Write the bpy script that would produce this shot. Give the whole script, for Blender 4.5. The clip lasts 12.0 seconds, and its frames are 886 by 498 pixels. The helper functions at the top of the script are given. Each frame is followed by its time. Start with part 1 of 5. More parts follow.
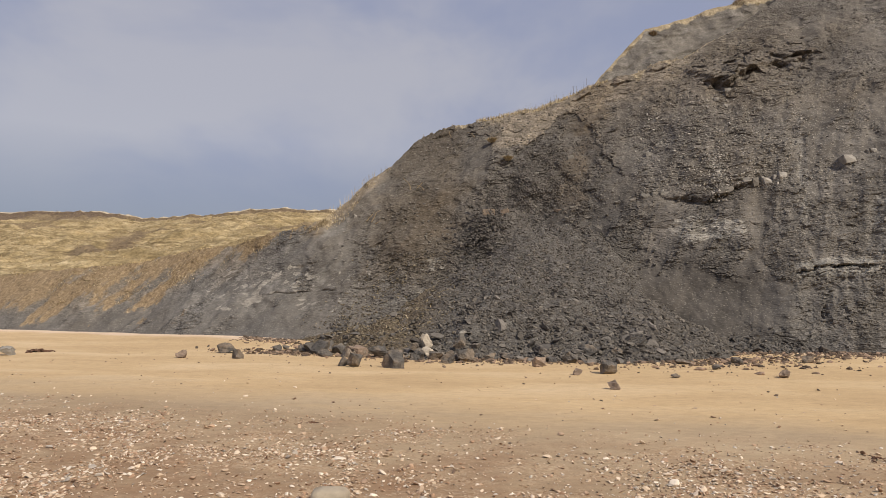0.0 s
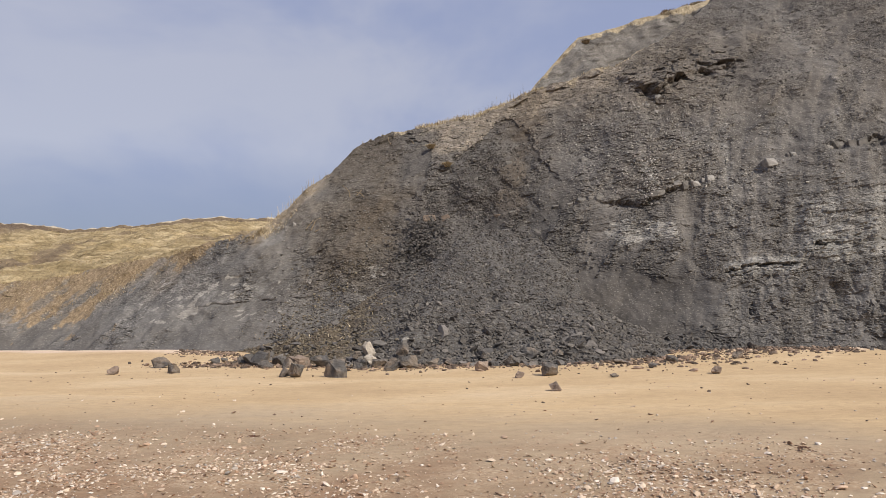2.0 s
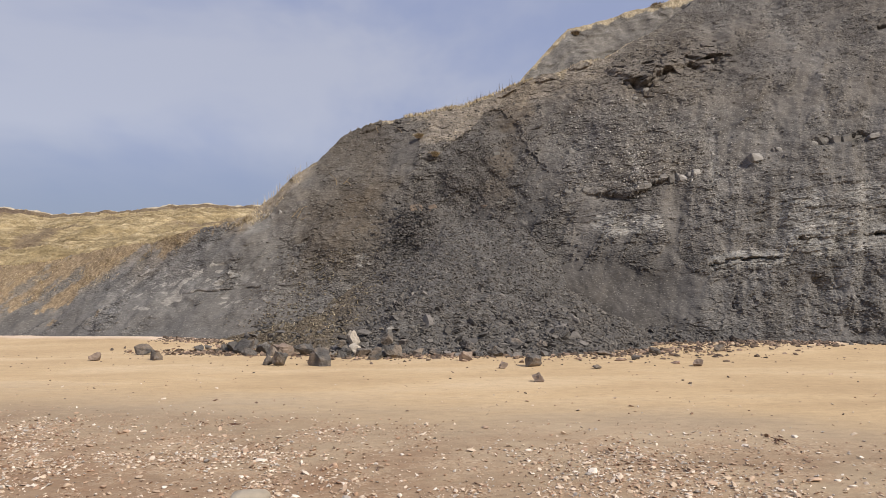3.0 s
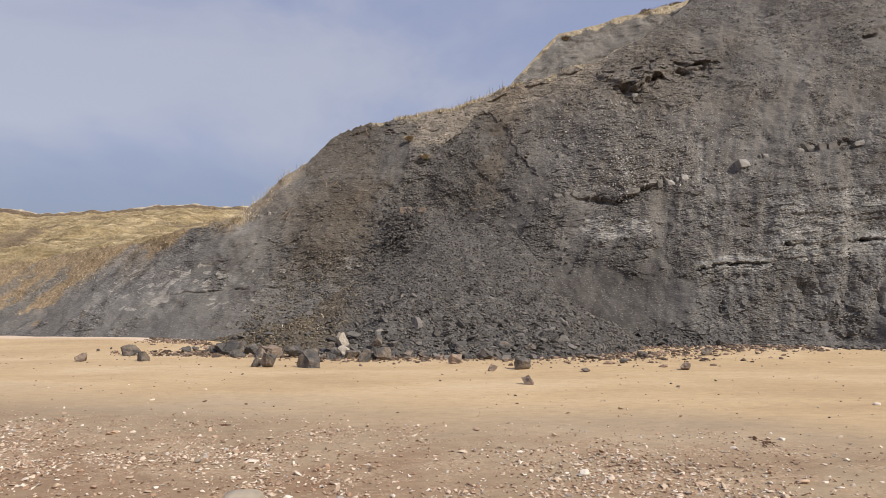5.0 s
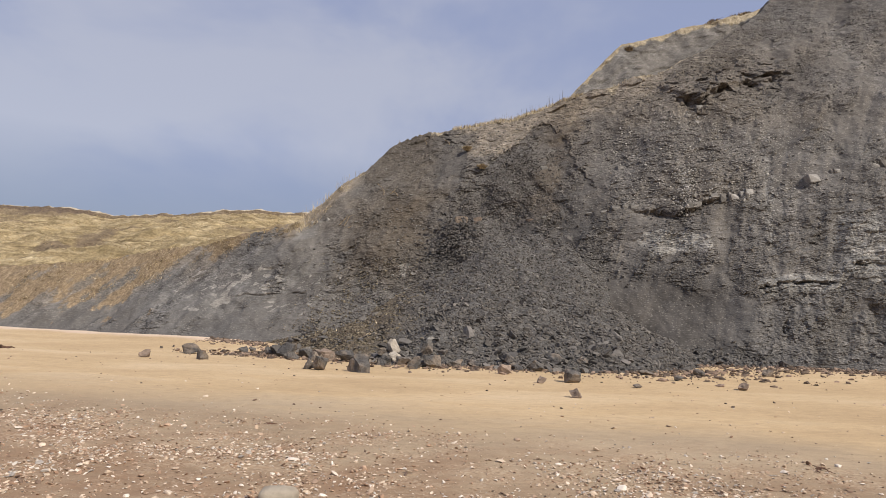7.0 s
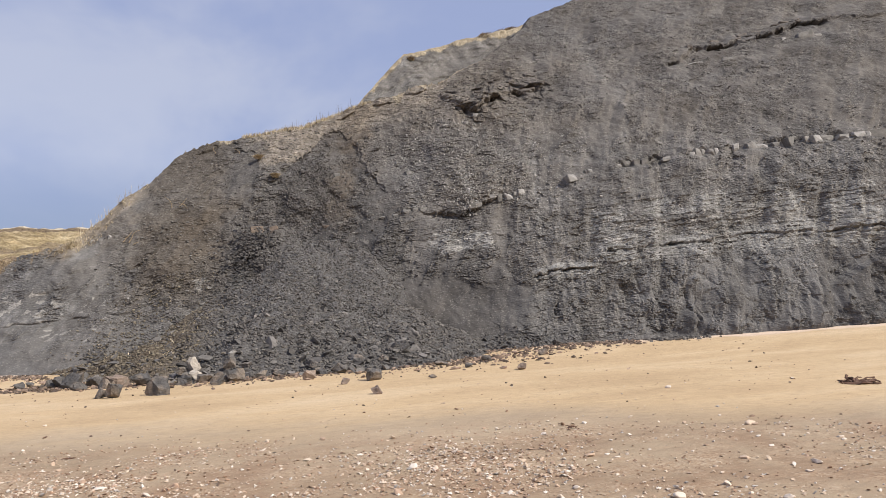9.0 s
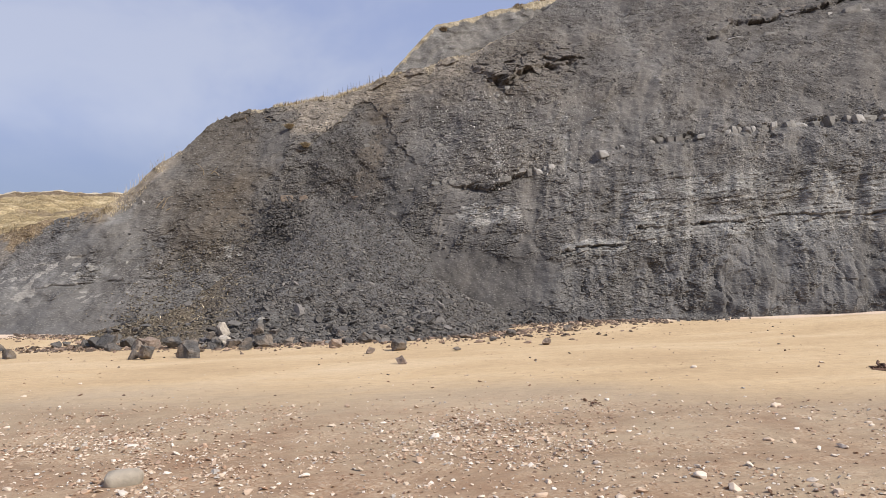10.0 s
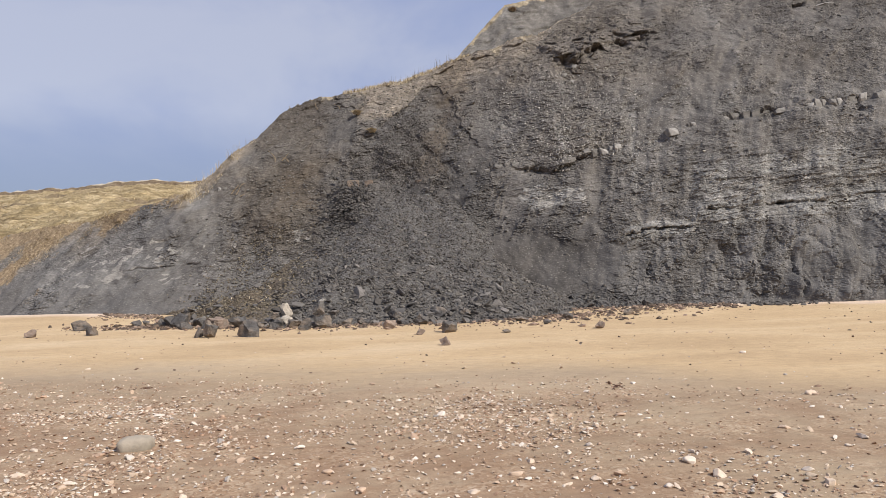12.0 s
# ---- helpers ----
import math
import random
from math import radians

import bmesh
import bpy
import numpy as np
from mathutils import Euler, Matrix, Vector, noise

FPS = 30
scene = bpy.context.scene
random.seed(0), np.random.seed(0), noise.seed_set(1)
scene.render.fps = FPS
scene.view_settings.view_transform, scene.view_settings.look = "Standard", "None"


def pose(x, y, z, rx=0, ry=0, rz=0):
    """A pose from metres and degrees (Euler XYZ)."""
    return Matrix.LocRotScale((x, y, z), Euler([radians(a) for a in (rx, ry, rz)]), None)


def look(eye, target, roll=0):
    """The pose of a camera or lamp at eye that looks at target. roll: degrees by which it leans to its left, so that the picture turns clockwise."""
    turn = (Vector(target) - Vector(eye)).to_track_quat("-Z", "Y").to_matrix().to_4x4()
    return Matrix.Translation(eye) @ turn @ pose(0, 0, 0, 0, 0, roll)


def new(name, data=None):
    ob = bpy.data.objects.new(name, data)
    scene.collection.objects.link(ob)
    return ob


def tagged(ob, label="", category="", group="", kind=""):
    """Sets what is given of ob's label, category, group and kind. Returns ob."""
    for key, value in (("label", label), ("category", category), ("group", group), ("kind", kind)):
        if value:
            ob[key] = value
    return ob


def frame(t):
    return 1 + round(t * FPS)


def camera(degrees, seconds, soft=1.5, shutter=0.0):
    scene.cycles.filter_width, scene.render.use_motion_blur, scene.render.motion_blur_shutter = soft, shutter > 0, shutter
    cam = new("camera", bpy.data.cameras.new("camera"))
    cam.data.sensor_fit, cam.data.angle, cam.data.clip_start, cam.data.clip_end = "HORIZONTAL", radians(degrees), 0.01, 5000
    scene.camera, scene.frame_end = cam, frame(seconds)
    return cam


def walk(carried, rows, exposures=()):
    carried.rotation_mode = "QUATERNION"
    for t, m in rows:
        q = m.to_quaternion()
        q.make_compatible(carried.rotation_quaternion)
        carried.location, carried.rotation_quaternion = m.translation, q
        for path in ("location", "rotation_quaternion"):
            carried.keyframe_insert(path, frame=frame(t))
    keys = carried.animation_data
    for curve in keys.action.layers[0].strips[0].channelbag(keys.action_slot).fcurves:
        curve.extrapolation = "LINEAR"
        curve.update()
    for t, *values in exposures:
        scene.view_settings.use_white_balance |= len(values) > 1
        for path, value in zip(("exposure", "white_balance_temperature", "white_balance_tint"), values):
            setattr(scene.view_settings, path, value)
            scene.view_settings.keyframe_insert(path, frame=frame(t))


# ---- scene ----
cam = camera(66.3, 12.0, 0.85)
PATH = [
    (0, (0.517, 0.839, 1.435), (0.302, 2.821, 1.585), 0.4),
    (0.5, (0.531, 0.836, 1.455), (0.461, 2.824, 1.655), 0.1),
    (1, (0.537, 0.835, 1.439), (0.512, 2.827, 1.613), -0.2),
    (1.5, (0.542, 0.848, 1.444), (0.515, 2.841, 1.616), -0.7),
    (2, (0.527, 0.839, 1.441), (0.484, 2.832, 1.608), -1.1),
    (2.5, (0.536, 0.847, 1.445), (0.512, 2.841, 1.601), -0.7),
    (3, (0.569, 0.853, 1.442), (0.562, 2.848, 1.579), -0.4),
    (5, (0.516, 0.83, 1.429), (0.545, 2.824, 1.575), 0.0),
    (5.5, (0.554, 0.832, 1.451), (0.588, 2.826, 1.592), 0.1),
    (6, (0.564, 0.841, 1.459), (0.574, 2.835, 1.607), 0.6),
    (6.5, (0.474, 0.881, 1.425), (0.295, 2.863, 1.618), 0.3),
    (7, (0.666, 0.808, 1.403), (0.521, 2.795, 1.576), 1.9),
    (7.5, (0.713, 0.7, 1.465), (0.84, 2.694, 1.549), 0.3),
    (7.7, (0.701, 0.614, 1.476), (0.975, 2.595, 1.536), -0.4),
    (9.3, (0.718, 0.018, 1.495), (1.192, 1.953, 1.675), -3.0),
    (9.5, (0.778, 0.049, 1.516), (1.281, 1.979, 1.668), -2.7),
    (10, (0.714, 0.047, 1.482), (1.068, 2.014, 1.575), -1.5),
    (10.5, (0.671, -0.003, 1.474), (0.973, 1.974, 1.493), -0.6),
    (11, (0.844, -0.024, 1.459), (1.12, 1.957, 1.49), -1.4),
    (11.5, (1.137, -0.085, 1.499), (1.347, 1.903, 1.561), -0.9),
    (12, (1.459, -0.056, 1.421), (1.564, 1.941, 1.474), -1.5),
]
EXPOSURES = [(0.0, -0.12, 7350, 10), (0.5, -0.06, 7000, 10), (2.5, 0.02, 6750, 10), (5.5, -0.02, 6750, 10), (7.5, 0.02, 6750, 10), (9.5, 0.2, 6400, 10), (12.0, 0.12, 6500, 10)]
walk(cam, [(t, look(eye, target, roll)) for t, eye, target, roll in PATH], EXPOSURES)

# ---- light ----
SUN_DIR = Vector((0.66, -0.60, 0.80)).normalized()
world = bpy.data.worlds.new("overcast_sky")
scene.world = world
world.use_nodes = True
wn, wl = world.node_tree.nodes, world.node_tree.links
wn.clear()
w_out = wn.new("ShaderNodeOutputWorld")
w_bg = wn.new("ShaderNodeBackground")
w_sky = wn.new("ShaderNodeTexSky")
w_sky.sky_type, w_sky.sun_disc = "NISHITA", False
w_sky.sun_elevation = math.asin(SUN_DIR.z)
w_sky.sun_rotation = math.atan2(SUN_DIR.x, SUN_DIR.y)
w_co = wn.new("ShaderNodeTexCoord")
w_map = wn.new("ShaderNodeMapping")
w_map.inputs["Scale"].default_value = (1.0, 1.0, 1.7)
w_map.inputs["Location"].default_value = (0.35, 0.1, 0.2)
w_noise = wn.new("ShaderNodeTexNoise")
w_noise.inputs["Scale"].default_value = 2.3
w_noise.inputs["Detail"].default_value = 5.0
w_noise.inputs["Roughness"].default_value = 0.54
w_noise.inputs["Distortion"].default_value = 0.25
w_ramp = wn.new("ShaderNodeValToRGB")
w_ramp.color_ramp.interpolation = "EASE"
w_ramp.color_ramp.elements[0].position, w_ramp.color_ramp.elements[0].color = 0.42, (0.295, 0.345, 0.535, 1)
w_ramp.color_ramp.elements[1].position, w_ramp.color_ramp.elements[1].color = 0.69, (0.442, 0.470, 0.592, 1)
w_sep = wn.new("ShaderNodeSeparateXYZ")
w_low = wn.new("ShaderNodeMapRange")
w_low.inputs["From Min"].default_value, w_low.inputs["From Max"].default_value = 0.10, 0.22
w_hmix = wn.new("ShaderNodeMix")
w_hmix.data_type = "RGBA"
w_hmix.inputs[6].default_value = (0.235, 0.278, 0.415, 1)
w_scale = wn.new("ShaderNodeMix")
w_scale.data_type, w_scale.blend_type = "RGBA", "MULTIPLY"
w_scale.inputs[0].default_value = 1.0
w_scale.inputs[7].default_value = (0.10, 0.10, 0.10, 1)
w_mix = wn.new("ShaderNodeMix")
w_mix.data_type = "RGBA"
w_mix.inputs[0].default_value = 0.85
wl.new(w_co.outputs["Generated"], w_map.inputs["Vector"])
wl.new(w_map.outputs["Vector"], w_noise.inputs["Vector"])
w_bank = wn.new("ShaderNodeValToRGB")
w_bank.color_ramp.interpolation = "EASE"
for place, level in ((0.22, 1.0), (0.27, 1.0), (0.40, 0.0)):
    w_bank.color_ramp.elements.new(place).color = (level, level, level, 1)
w_bank.color_ramp.elements[0].position, w_bank.color_ramp.elements[0].color = 0.12, (0, 0, 0, 1)
w_bank.color_ramp.elements[-1].color = (0.1, 0.1, 0.1, 1)
w_add = wn.new("ShaderNodeMath")
w_add.operation = "MULTIPLY_ADD"
w_add.inputs[1].default_value = 0.09
wl.new(w_sep.outputs["Z"], w_bank.inputs["Fac"])
wl.new(w_bank.outputs["Color"], w_add.inputs[0])
wl.new(w_noise.outputs["Fac"], w_add.inputs[2])
wl.new(w_add.outputs[0], w_ramp.inputs["Fac"])
wl.new(w_co.outputs["Generated"], w_sep.inputs["Vector"])
wl.new(w_sep.outputs["Z"], w_low.inputs["Value"])
wl.new(w_low.outputs["Result"], w_hmix.inputs[0])
wl.new(w_ramp.outputs["Color"], w_hmix.inputs[7])
wl.new(w_sky.outputs["Color"], w_scale.inputs[6])
wl.new(w_scale.outputs[2], w_mix.inputs[6])
wl.new(w_hmix.outputs[2], w_mix.inputs[7])
wl.new(w_mix.outputs[2], w_bg.inputs["Color"])
w_bg.inputs["Strength"].default_value = 1.1
wl.new(w_bg.outputs["Background"], w_out.inputs["Surface"])

sun = new("sun", bpy.data.lights.new("sun", "SUN"))
sun.data.energy, sun.data.angle, sun.data.color = 4.9, radians(9), (1.0, 0.94, 0.85)
sun.matrix_world = look(SUN_DIR * 60, (0, 0, 0))


# ---- materials ----
class Nodes:
    """A short way to wire a node material."""

    def __init__(self, name, rough=0.9, spec=0.25):
        self.mat = bpy.data.materials.new(name)
        self.mat.use_nodes = True
        self.n, self.l = self.mat.node_tree.nodes, self.mat.node_tree.links
        self.bsdf = self.n["Principled BSDF"]
        self.bsdf.inputs["Roughness"].default_value = rough
        self.bsdf.inputs["Specular IOR Level"].default_value = spec
        self.pos = self.n.new("ShaderNodeNewGeometry").outputs["Position"]

    def put(self, socket, value):
        if isinstance(value, (int, float, tuple)):
            socket.default_value = value
        else:
            self.l.new(value, socket)

    def noise(self, scale, detail=4.0, rough=0.55, stretch=(1, 1, 1), vector=None, distort=0.0):
        m = self.n.new("ShaderNodeMapping")
        m.inputs["Scale"].default_value = stretch
        self.l.new(vector or self.pos, m.inputs["Vector"])
        t = self.n.new("ShaderNodeTexNoise")
        t.inputs["Scale"].default_value, t.inputs["Detail"].default_value = scale, detail
        t.inputs["Roughness"].default_value, t.inputs["Distortion"].default_value = rough, distort
        self.l.new(m.outputs["Vector"], t.inputs["Vector"])
        return t.outputs["Fac"]

    def cells(self, scale, stretch=(1, 1, 1), feature="F1"):
        m = self.n.new("ShaderNodeMapping")
        m.inputs["Scale"].default_value = stretch
        self.l.new(self.pos, m.inputs["Vector"])
        t = self.n.new("ShaderNodeTexVoronoi")
        t.feature = feature
        t.inputs["Scale"].default_value = scale
        self.l.new(m.outputs["Vector"], t.inputs["Vector"])
        return t

    def ramp(self, fac, *stops):
        r = self.n.new("ShaderNodeValToRGB")
        while len(r.color_ramp.elements) < len(stops):
            r.color_ramp.elements.new(0.5)
        for e, (p, c) in zip(r.color_ramp.elements, stops):
            e.position, e.color = p, (*c, 1) if isinstance(c, tuple) else (c, c, c, 1)
        self.put(r.inputs["Fac"], fac)
        return r.outputs["Color"]

    def mix(self, fac, a, b, how="MIX"):
        m = self.n.new("ShaderNodeMix")
        m.data_type, m.blend_type = "RGBA", how
        for socket, value in ((m.inputs[0], fac), (m.inputs[6], a), (m.inputs[7], b)):
            self.put(socket, (*value, 1) if isinstance(value, tuple) and len(value) == 3 else value)
        return m.outputs[2]

    def math(self, how, a, b=0.0, clamp=False):
        m = self.n.new("ShaderNodeMath")
        m.operation, m.use_clamp = how, clamp
        self.put(m.inputs[0], a), self.put(m.inputs[1], b)
        return m.outputs[0]

    def attr(self, name):
        a = self.n.new("ShaderNodeAttribute")
        a.attribute_name = name
        return a.outputs["Fac"]

    def island(self):
        return self.n.new("ShaderNodeNewGeometry").outputs["Random Per Island"]

    def object_random(self):
        return self.n.new("ShaderNodeObjectInfo").outputs["Random"]

    def bump(self, *layers):
        last = None
        for height, strength, dist in layers:
            b = self.n.new("ShaderNodeBump")
            b.inputs["Strength"].default_value, b.inputs["Distance"].default_value = strength, dist
            self.l.new(height, b.inputs["Height"])
            if last:
                self.l.new(last, b.inputs["Normal"])
            last = b.outputs["Normal"]
        self.l.new(last, self.bsdf.inputs["Normal"])

    def done(self, color):
        self.put(self.bsdf.inputs["Base Color"], (*color, 1) if isinstance(color, tuple) else color)
        return self.mat


def shale_material():
    m = Nodes("weathered_shale", 0.93, 0.18)
    calm = m.attr("calm")
    lively = m.math("SUBTRACT", 1.0, m.math("MULTIPLY", calm, 0.86), True)
    big = m.noise(0.55, 5, 0.6)
    fine = m.noise(11.0, 6, 0.75)
    dusting = m.noise(2.6, 3, 0.45, distort=0.5)
    wash = m.noise(1.5, 6, 0.68, (1.1, 1.0, 0.8), distort=0.7)
    chips = m.cells(14.0, (0.8, 0.8, 1.9))
    bits = m.cells(32.0, (0.8, 0.8, 1.7))
    warm_c = m.ramp(big, (0.3, (0.102, 0.087, 0.073)), (0.5, (0.126, 0.110, 0.093)), (0.72, (0.152, 0.134, 0.115)))
    c = m.ramp(big, (0.3, (0.097, 0.092, 0.088)), (0.5, (0.115, 0.109, 0.105)), (0.72, (0.139, 0.132, 0.125)))
    c = m.mix(m.math("MULTIPLY", m.attr("brown"), 0.95, True), c, warm_c)
    c = m.mix(m.attr("soil"), c, m.ramp(wash, (0.3, (0.150, 0.124, 0.096)), (0.55, (0.230, 0.195, 0.155)), (0.75, (0.31, 0.268, 0.218))))
    c = m.mix(m.attr("ochre"), c, m.ramp(wash, (0.3, (0.096, 0.073, 0.050)), (0.55, (0.140, 0.108, 0.075)), (0.75, (0.180, 0.142, 0.101))))
    c = m.mix(m.attr("dust"), c, m.ramp(dusting, (0.3, (0.130, 0.124, 0.118)), (0.6, (0.168, 0.160, 0.151)), (0.75, (0.205, 0.195, 0.183))))
    pale_edge = m.math("ADD", m.attr("pale"), m.math("MULTIPLY", m.math("SUBTRACT", fine, 0.5), 0.9))
    pale_edge = m.ramp(pale_edge, (0.40, 0.0), (0.56, 1.0))
    lamina = m.noise(2.2, 5, 0.65, (0.55, 0.55, 9.0))
    pale_c = m.ramp(lamina, (0.36, (0.115, 0.109, 0.102)), (0.45, (0.195, 0.187, 0.174)), (0.68, (0.285, 0.272, 0.252)))
    c = m.mix(pale_edge, c, pale_c)
    plate = m.ramp(lamina, (0.3, (0.205, 0.192, 0.174)), (0.7, (0.30, 0.283, 0.258)))
    c = m.mix(m.ramp(m.math("ADD", m.attr("plate"), m.math("MULTIPLY", m.math("SUBTRACT", fine, 0.5), 0.7)), (0.45, 0.0), (0.58, 0.9)), c, plate)
    c = m.mix(0.5, c, m.ramp(wash, (0.28, 0.70), (0.5, 1.0), (0.72, 1.32)), "MULTIPLY")
    c = m.mix(m.math("MULTIPLY", lively, 0.42), c, m.ramp(fine, (0.28, 0.5), (0.5, 1.0), (0.72, 1.55)), "MULTIPLY")
    c = m.mix(m.math("MULTIPLY", lively, 0.75), c, m.ramp(chips.outputs["Color"], (0.08, 0.64), (0.3, 0.95), (0.75, 1.02), (0.93, 1.5)), "MULTIPLY")
    c = m.mix(m.math("MULTIPLY", lively, 0.5), c, m.ramp(bits.outputs["Color"], (0.1, 0.55), (0.5, 1.0), (0.9, 1.55)), "MULTIPLY")
    lumps = m.noise(2.3, 5, 0.6, (0.9, 0.9, 1.3), distort=0.6)
    c = m.mix(m.math("MULTIPLY", lively, 0.6), c, m.ramp(lumps, (0.30, 0.68), (0.44, 0.95), (0.56, 1.05), (0.70, 1.38)), "MULTIPLY")
    slabs = m.cells(3.8, (0.8, 0.8, 2.4))
    c = m.mix(m.math("MULTIPLY", lively, 0.55), c, m.ramp(slabs.outputs["Color"], (0.1, 0.74), (0.5, 1.0), (0.9, 1.3)), "MULTIPLY")
    flakes = m.cells(8.5, (0.75, 0.75, 2.6))
    c = m.mix(m.math("MULTIPLY", lively, 0.9), c, m.ramp(flakes.outputs["Color"], (0.05, 0.6), (0.15, 0.98), (0.83, 1.0), (0.95, 1.7)), "MULTIPLY")
    c = m.mix(0.55, c, m.ramp(m.attr("streaks"), (0.0, 0.76), (0.42, 0.98), (0.58, 1.0), (1.0, 1.36)), "MULTIPLY")
    # colour multiplied down to about two thirds at full mask
    c = m.mix(m.attr("darker"), c, m.mix(1.0, c, (0.66, 0.645, 0.63), "MULTIPLY"))
    flecks = m.math("MULTIPLY", m.ramp(bits.outputs["Color"], (0.78, 0.0), (0.86, 1.0)), m.attr("flecks"))
    c = m.mix(m.math("MULTIPLY", flecks, 0.8), c, (0.30, 0.28, 0.25))
    tuft = m.noise(3.2, 6, 0.75, (1.2, 1, 0.55))
    grass_edge = m.math("ADD", m.attr("grass"), m.math("MULTIPLY", m.math("SUBTRACT", tuft, 0.5), 1.7))
    grass_edge = m.ramp(grass_edge, (0.40, 0.0), (0.66, 1.0))
    straw = m.ramp(m.noise(9.0, 6, 0.75, (1.3, 1, 0.5)), (0.3, (0.14, 0.112, 0.076)), (0.47, (0.27, 0.222, 0.152)), (0.6, (0.40, 0.34, 0.245)), (0.75, (0.56, 0.49, 0.385)))
    gold = m.ramp(m.noise(7.0, 6, 0.75, (1.3, 1, 0.6)), (0.3, (0.115, 0.088, 0.055)), (0.47, (0.215, 0.158, 0.101)), (0.6, (0.315, 0.240, 0.155)), (0.75, (0.45, 0.362, 0.255)))
    c = m.mix(grass_edge, c, m.mix(m.attr("gold"), straw, gold))
    rough = m.math("MULTIPLY", fine, lively)
    m.bump((rough, 0.8, 0.05), (m.math("MULTIPLY", chips.outputs["Distance"], lively), 0.7, 0.05), (m.math("MULTIPLY", m.noise(45, 3), lively), 0.35, 0.012))
    return m.done(c)


def rock_material(name, dark, mid, light, parts=False, scale=5.0, rough=0.88):
    m = Nodes(name, rough, 0.25)
    who = m.object_random() if parts else m.island()
    grain = m.noise(scale, 5, 0.65)
    c = m.ramp(who, (0.0, dark), (0.5, mid), (0.92, light))
    c = m.mix(0.8, c, m.ramp(grain, (0.3, 0.55), (0.5, 1.0), (0.72, 1.45)), "MULTIPLY")
    m.bump((grain, 0.5, 0.04), (m.noise(scale * 7, 3), 0.4, 0.012))
    return m.done(c)


def boulder_material():
    m = Nodes("boulder_rock", 0.85, 0.3)
    grain = m.noise(6.0, 5, 0.65)
    coat = m.noise(2.2, 3, 0.5)
    c = m.ramp(m.object_random(), (0.0, (0.068, 0.064, 0.062)), (0.55, (0.102, 0.094, 0.088)), (1.0, (0.145, 0.126, 0.11)))
    c = m.mix(m.ramp(coat, (0.48, 0.0), (0.62, 0.8)), c, (0.205, 0.163, 0.126))
    c = m.mix(0.8, c, m.ramp(grain, (0.3, 0.55), (0.5, 1.0), (0.72, 1.5)), "MULTIPLY")
    m.bump((grain, 0.9, 0.08), (m.noise(30, 4), 0.7, 0.02))
    return m.done(c)


def sand_material():
    m = Nodes("beach_sand", 0.93, 0.2)
    big = m.noise(0.22, 4, 0.55, (0.6, 1.6, 1))
    streak = m.noise(0.55, 5, 0.55, (0.45, 1.2, 1), distort=0.4)
    grain = m.noise(140.0, 3, 0.7)
    mid = m.noise(7.0, 5, 0.65, (0.6, 1.2, 1))
    dry = m.ramp(streak, (0.30, (0.425, 0.305, 0.18)), (0.50, (0.485, 0.355, 0.212)), (0.72, (0.56, 0.43, 0.28)))
    damp = m.ramp(big, (0.35, (0.29, 0.217, 0.143)), (0.6, (0.39, 0.302, 0.205)))
    edge = m.math("ADD", m.attr("damp"), m.math("MULTIPLY", m.math("SUBTRACT", streak, 0.5), 0.9))
    c = m.mix(m.ramp(edge, (0.25, 0.0), (0.75, 1.0)), dry, damp)
    c = m.mix(m.math("MULTIPLY", m.attr("drift"), 0.7), c, (0.66, 0.53, 0.43))
    stain = m.math("MULTIPLY", m.attr("shingle"), m.ramp(m.noise(1.1, 4, 0.6), (0.42, 0.0), (0.66, 0.62)))
    c = m.mix(stain, c, (0.235, 0.145, 0.09))
    ruddy = m.math("MULTIPLY", m.attr("ruddy"), m.ramp(m.noise(3.0, 5, 0.65), (0.36, 0.15), (0.6, 0.62)))
    c = m.mix(ruddy, c, (0.225, 0.132, 0.080))
    gravel = m.cells(42.0)
    speck = m.ramp(gravel.outputs["Color"], (0.05, (0.16, 0.10, 0.065)), (0.35, (0.33, 0.215, 0.13)), (0.6, (0.40, 0.29, 0.19)), (0.85, (0.52, 0.42, 0.31)))
    patchy = m.math("MULTIPLY", m.attr("shingle"), m.ramp(m.noise(1.7, 5, 0.65), (0.44, 0.0), (0.64, 0.65)))
    c = m.mix(patchy, c, speck)
    c = m.mix(0.45, c, m.ramp(mid, (0.3, 0.72), (0.5, 1.0), (0.7, 1.18)), "MULTIPLY")
    c = m.mix(0.5, c, m.ramp(grain, (0.3, 0.7), (0.5, 1.0), (0.7, 1.3)), "MULTIPLY")
    m.bump((m.noise(2.0, 4, 0.6), 0.35, 0.06), (mid, 0.5, 0.03), (grain, 0.35, 0.006))
    return m.done(c)


def pebble_material(parts=False):
    m = Nodes("beach_pebble_single" if parts else "beach_pebbles", 0.7, 0.35)
    who = m.object_random() if parts else m.island()
    c = m.ramp(who, (0.0, (0.15, 0.10, 0.07)), (0.12, (0.33, 0.205, 0.13)), (0.40, (0.43, 0.31, 0.22)), (0.60, (0.50, 0.39, 0.285)),
               (0.72, (0.60, 0.48, 0.37)), (0.86, (0.72, 0.64, 0.55)), (0.97, (0.34, 0.30, 0.26))) if not parts else m.ramp(
        who, (0.0, (0.46, 0.31, 0.21)), (0.3, (0.55, 0.43, 0.325)), (0.7, (0.63, 0.53, 0.43)), (1.0, (0.72, 0.645, 0.565)))
    c = m.mix(0.6, c, m.ramp(m.noise(25.0, 4, 0.6), (0.3, 0.7), (0.5, 1.0), (0.7, 1.2)), "MULTIPLY")
    m.bump((m.noise(60, 3), 0.4, 0.01),)
    return m.done(c)


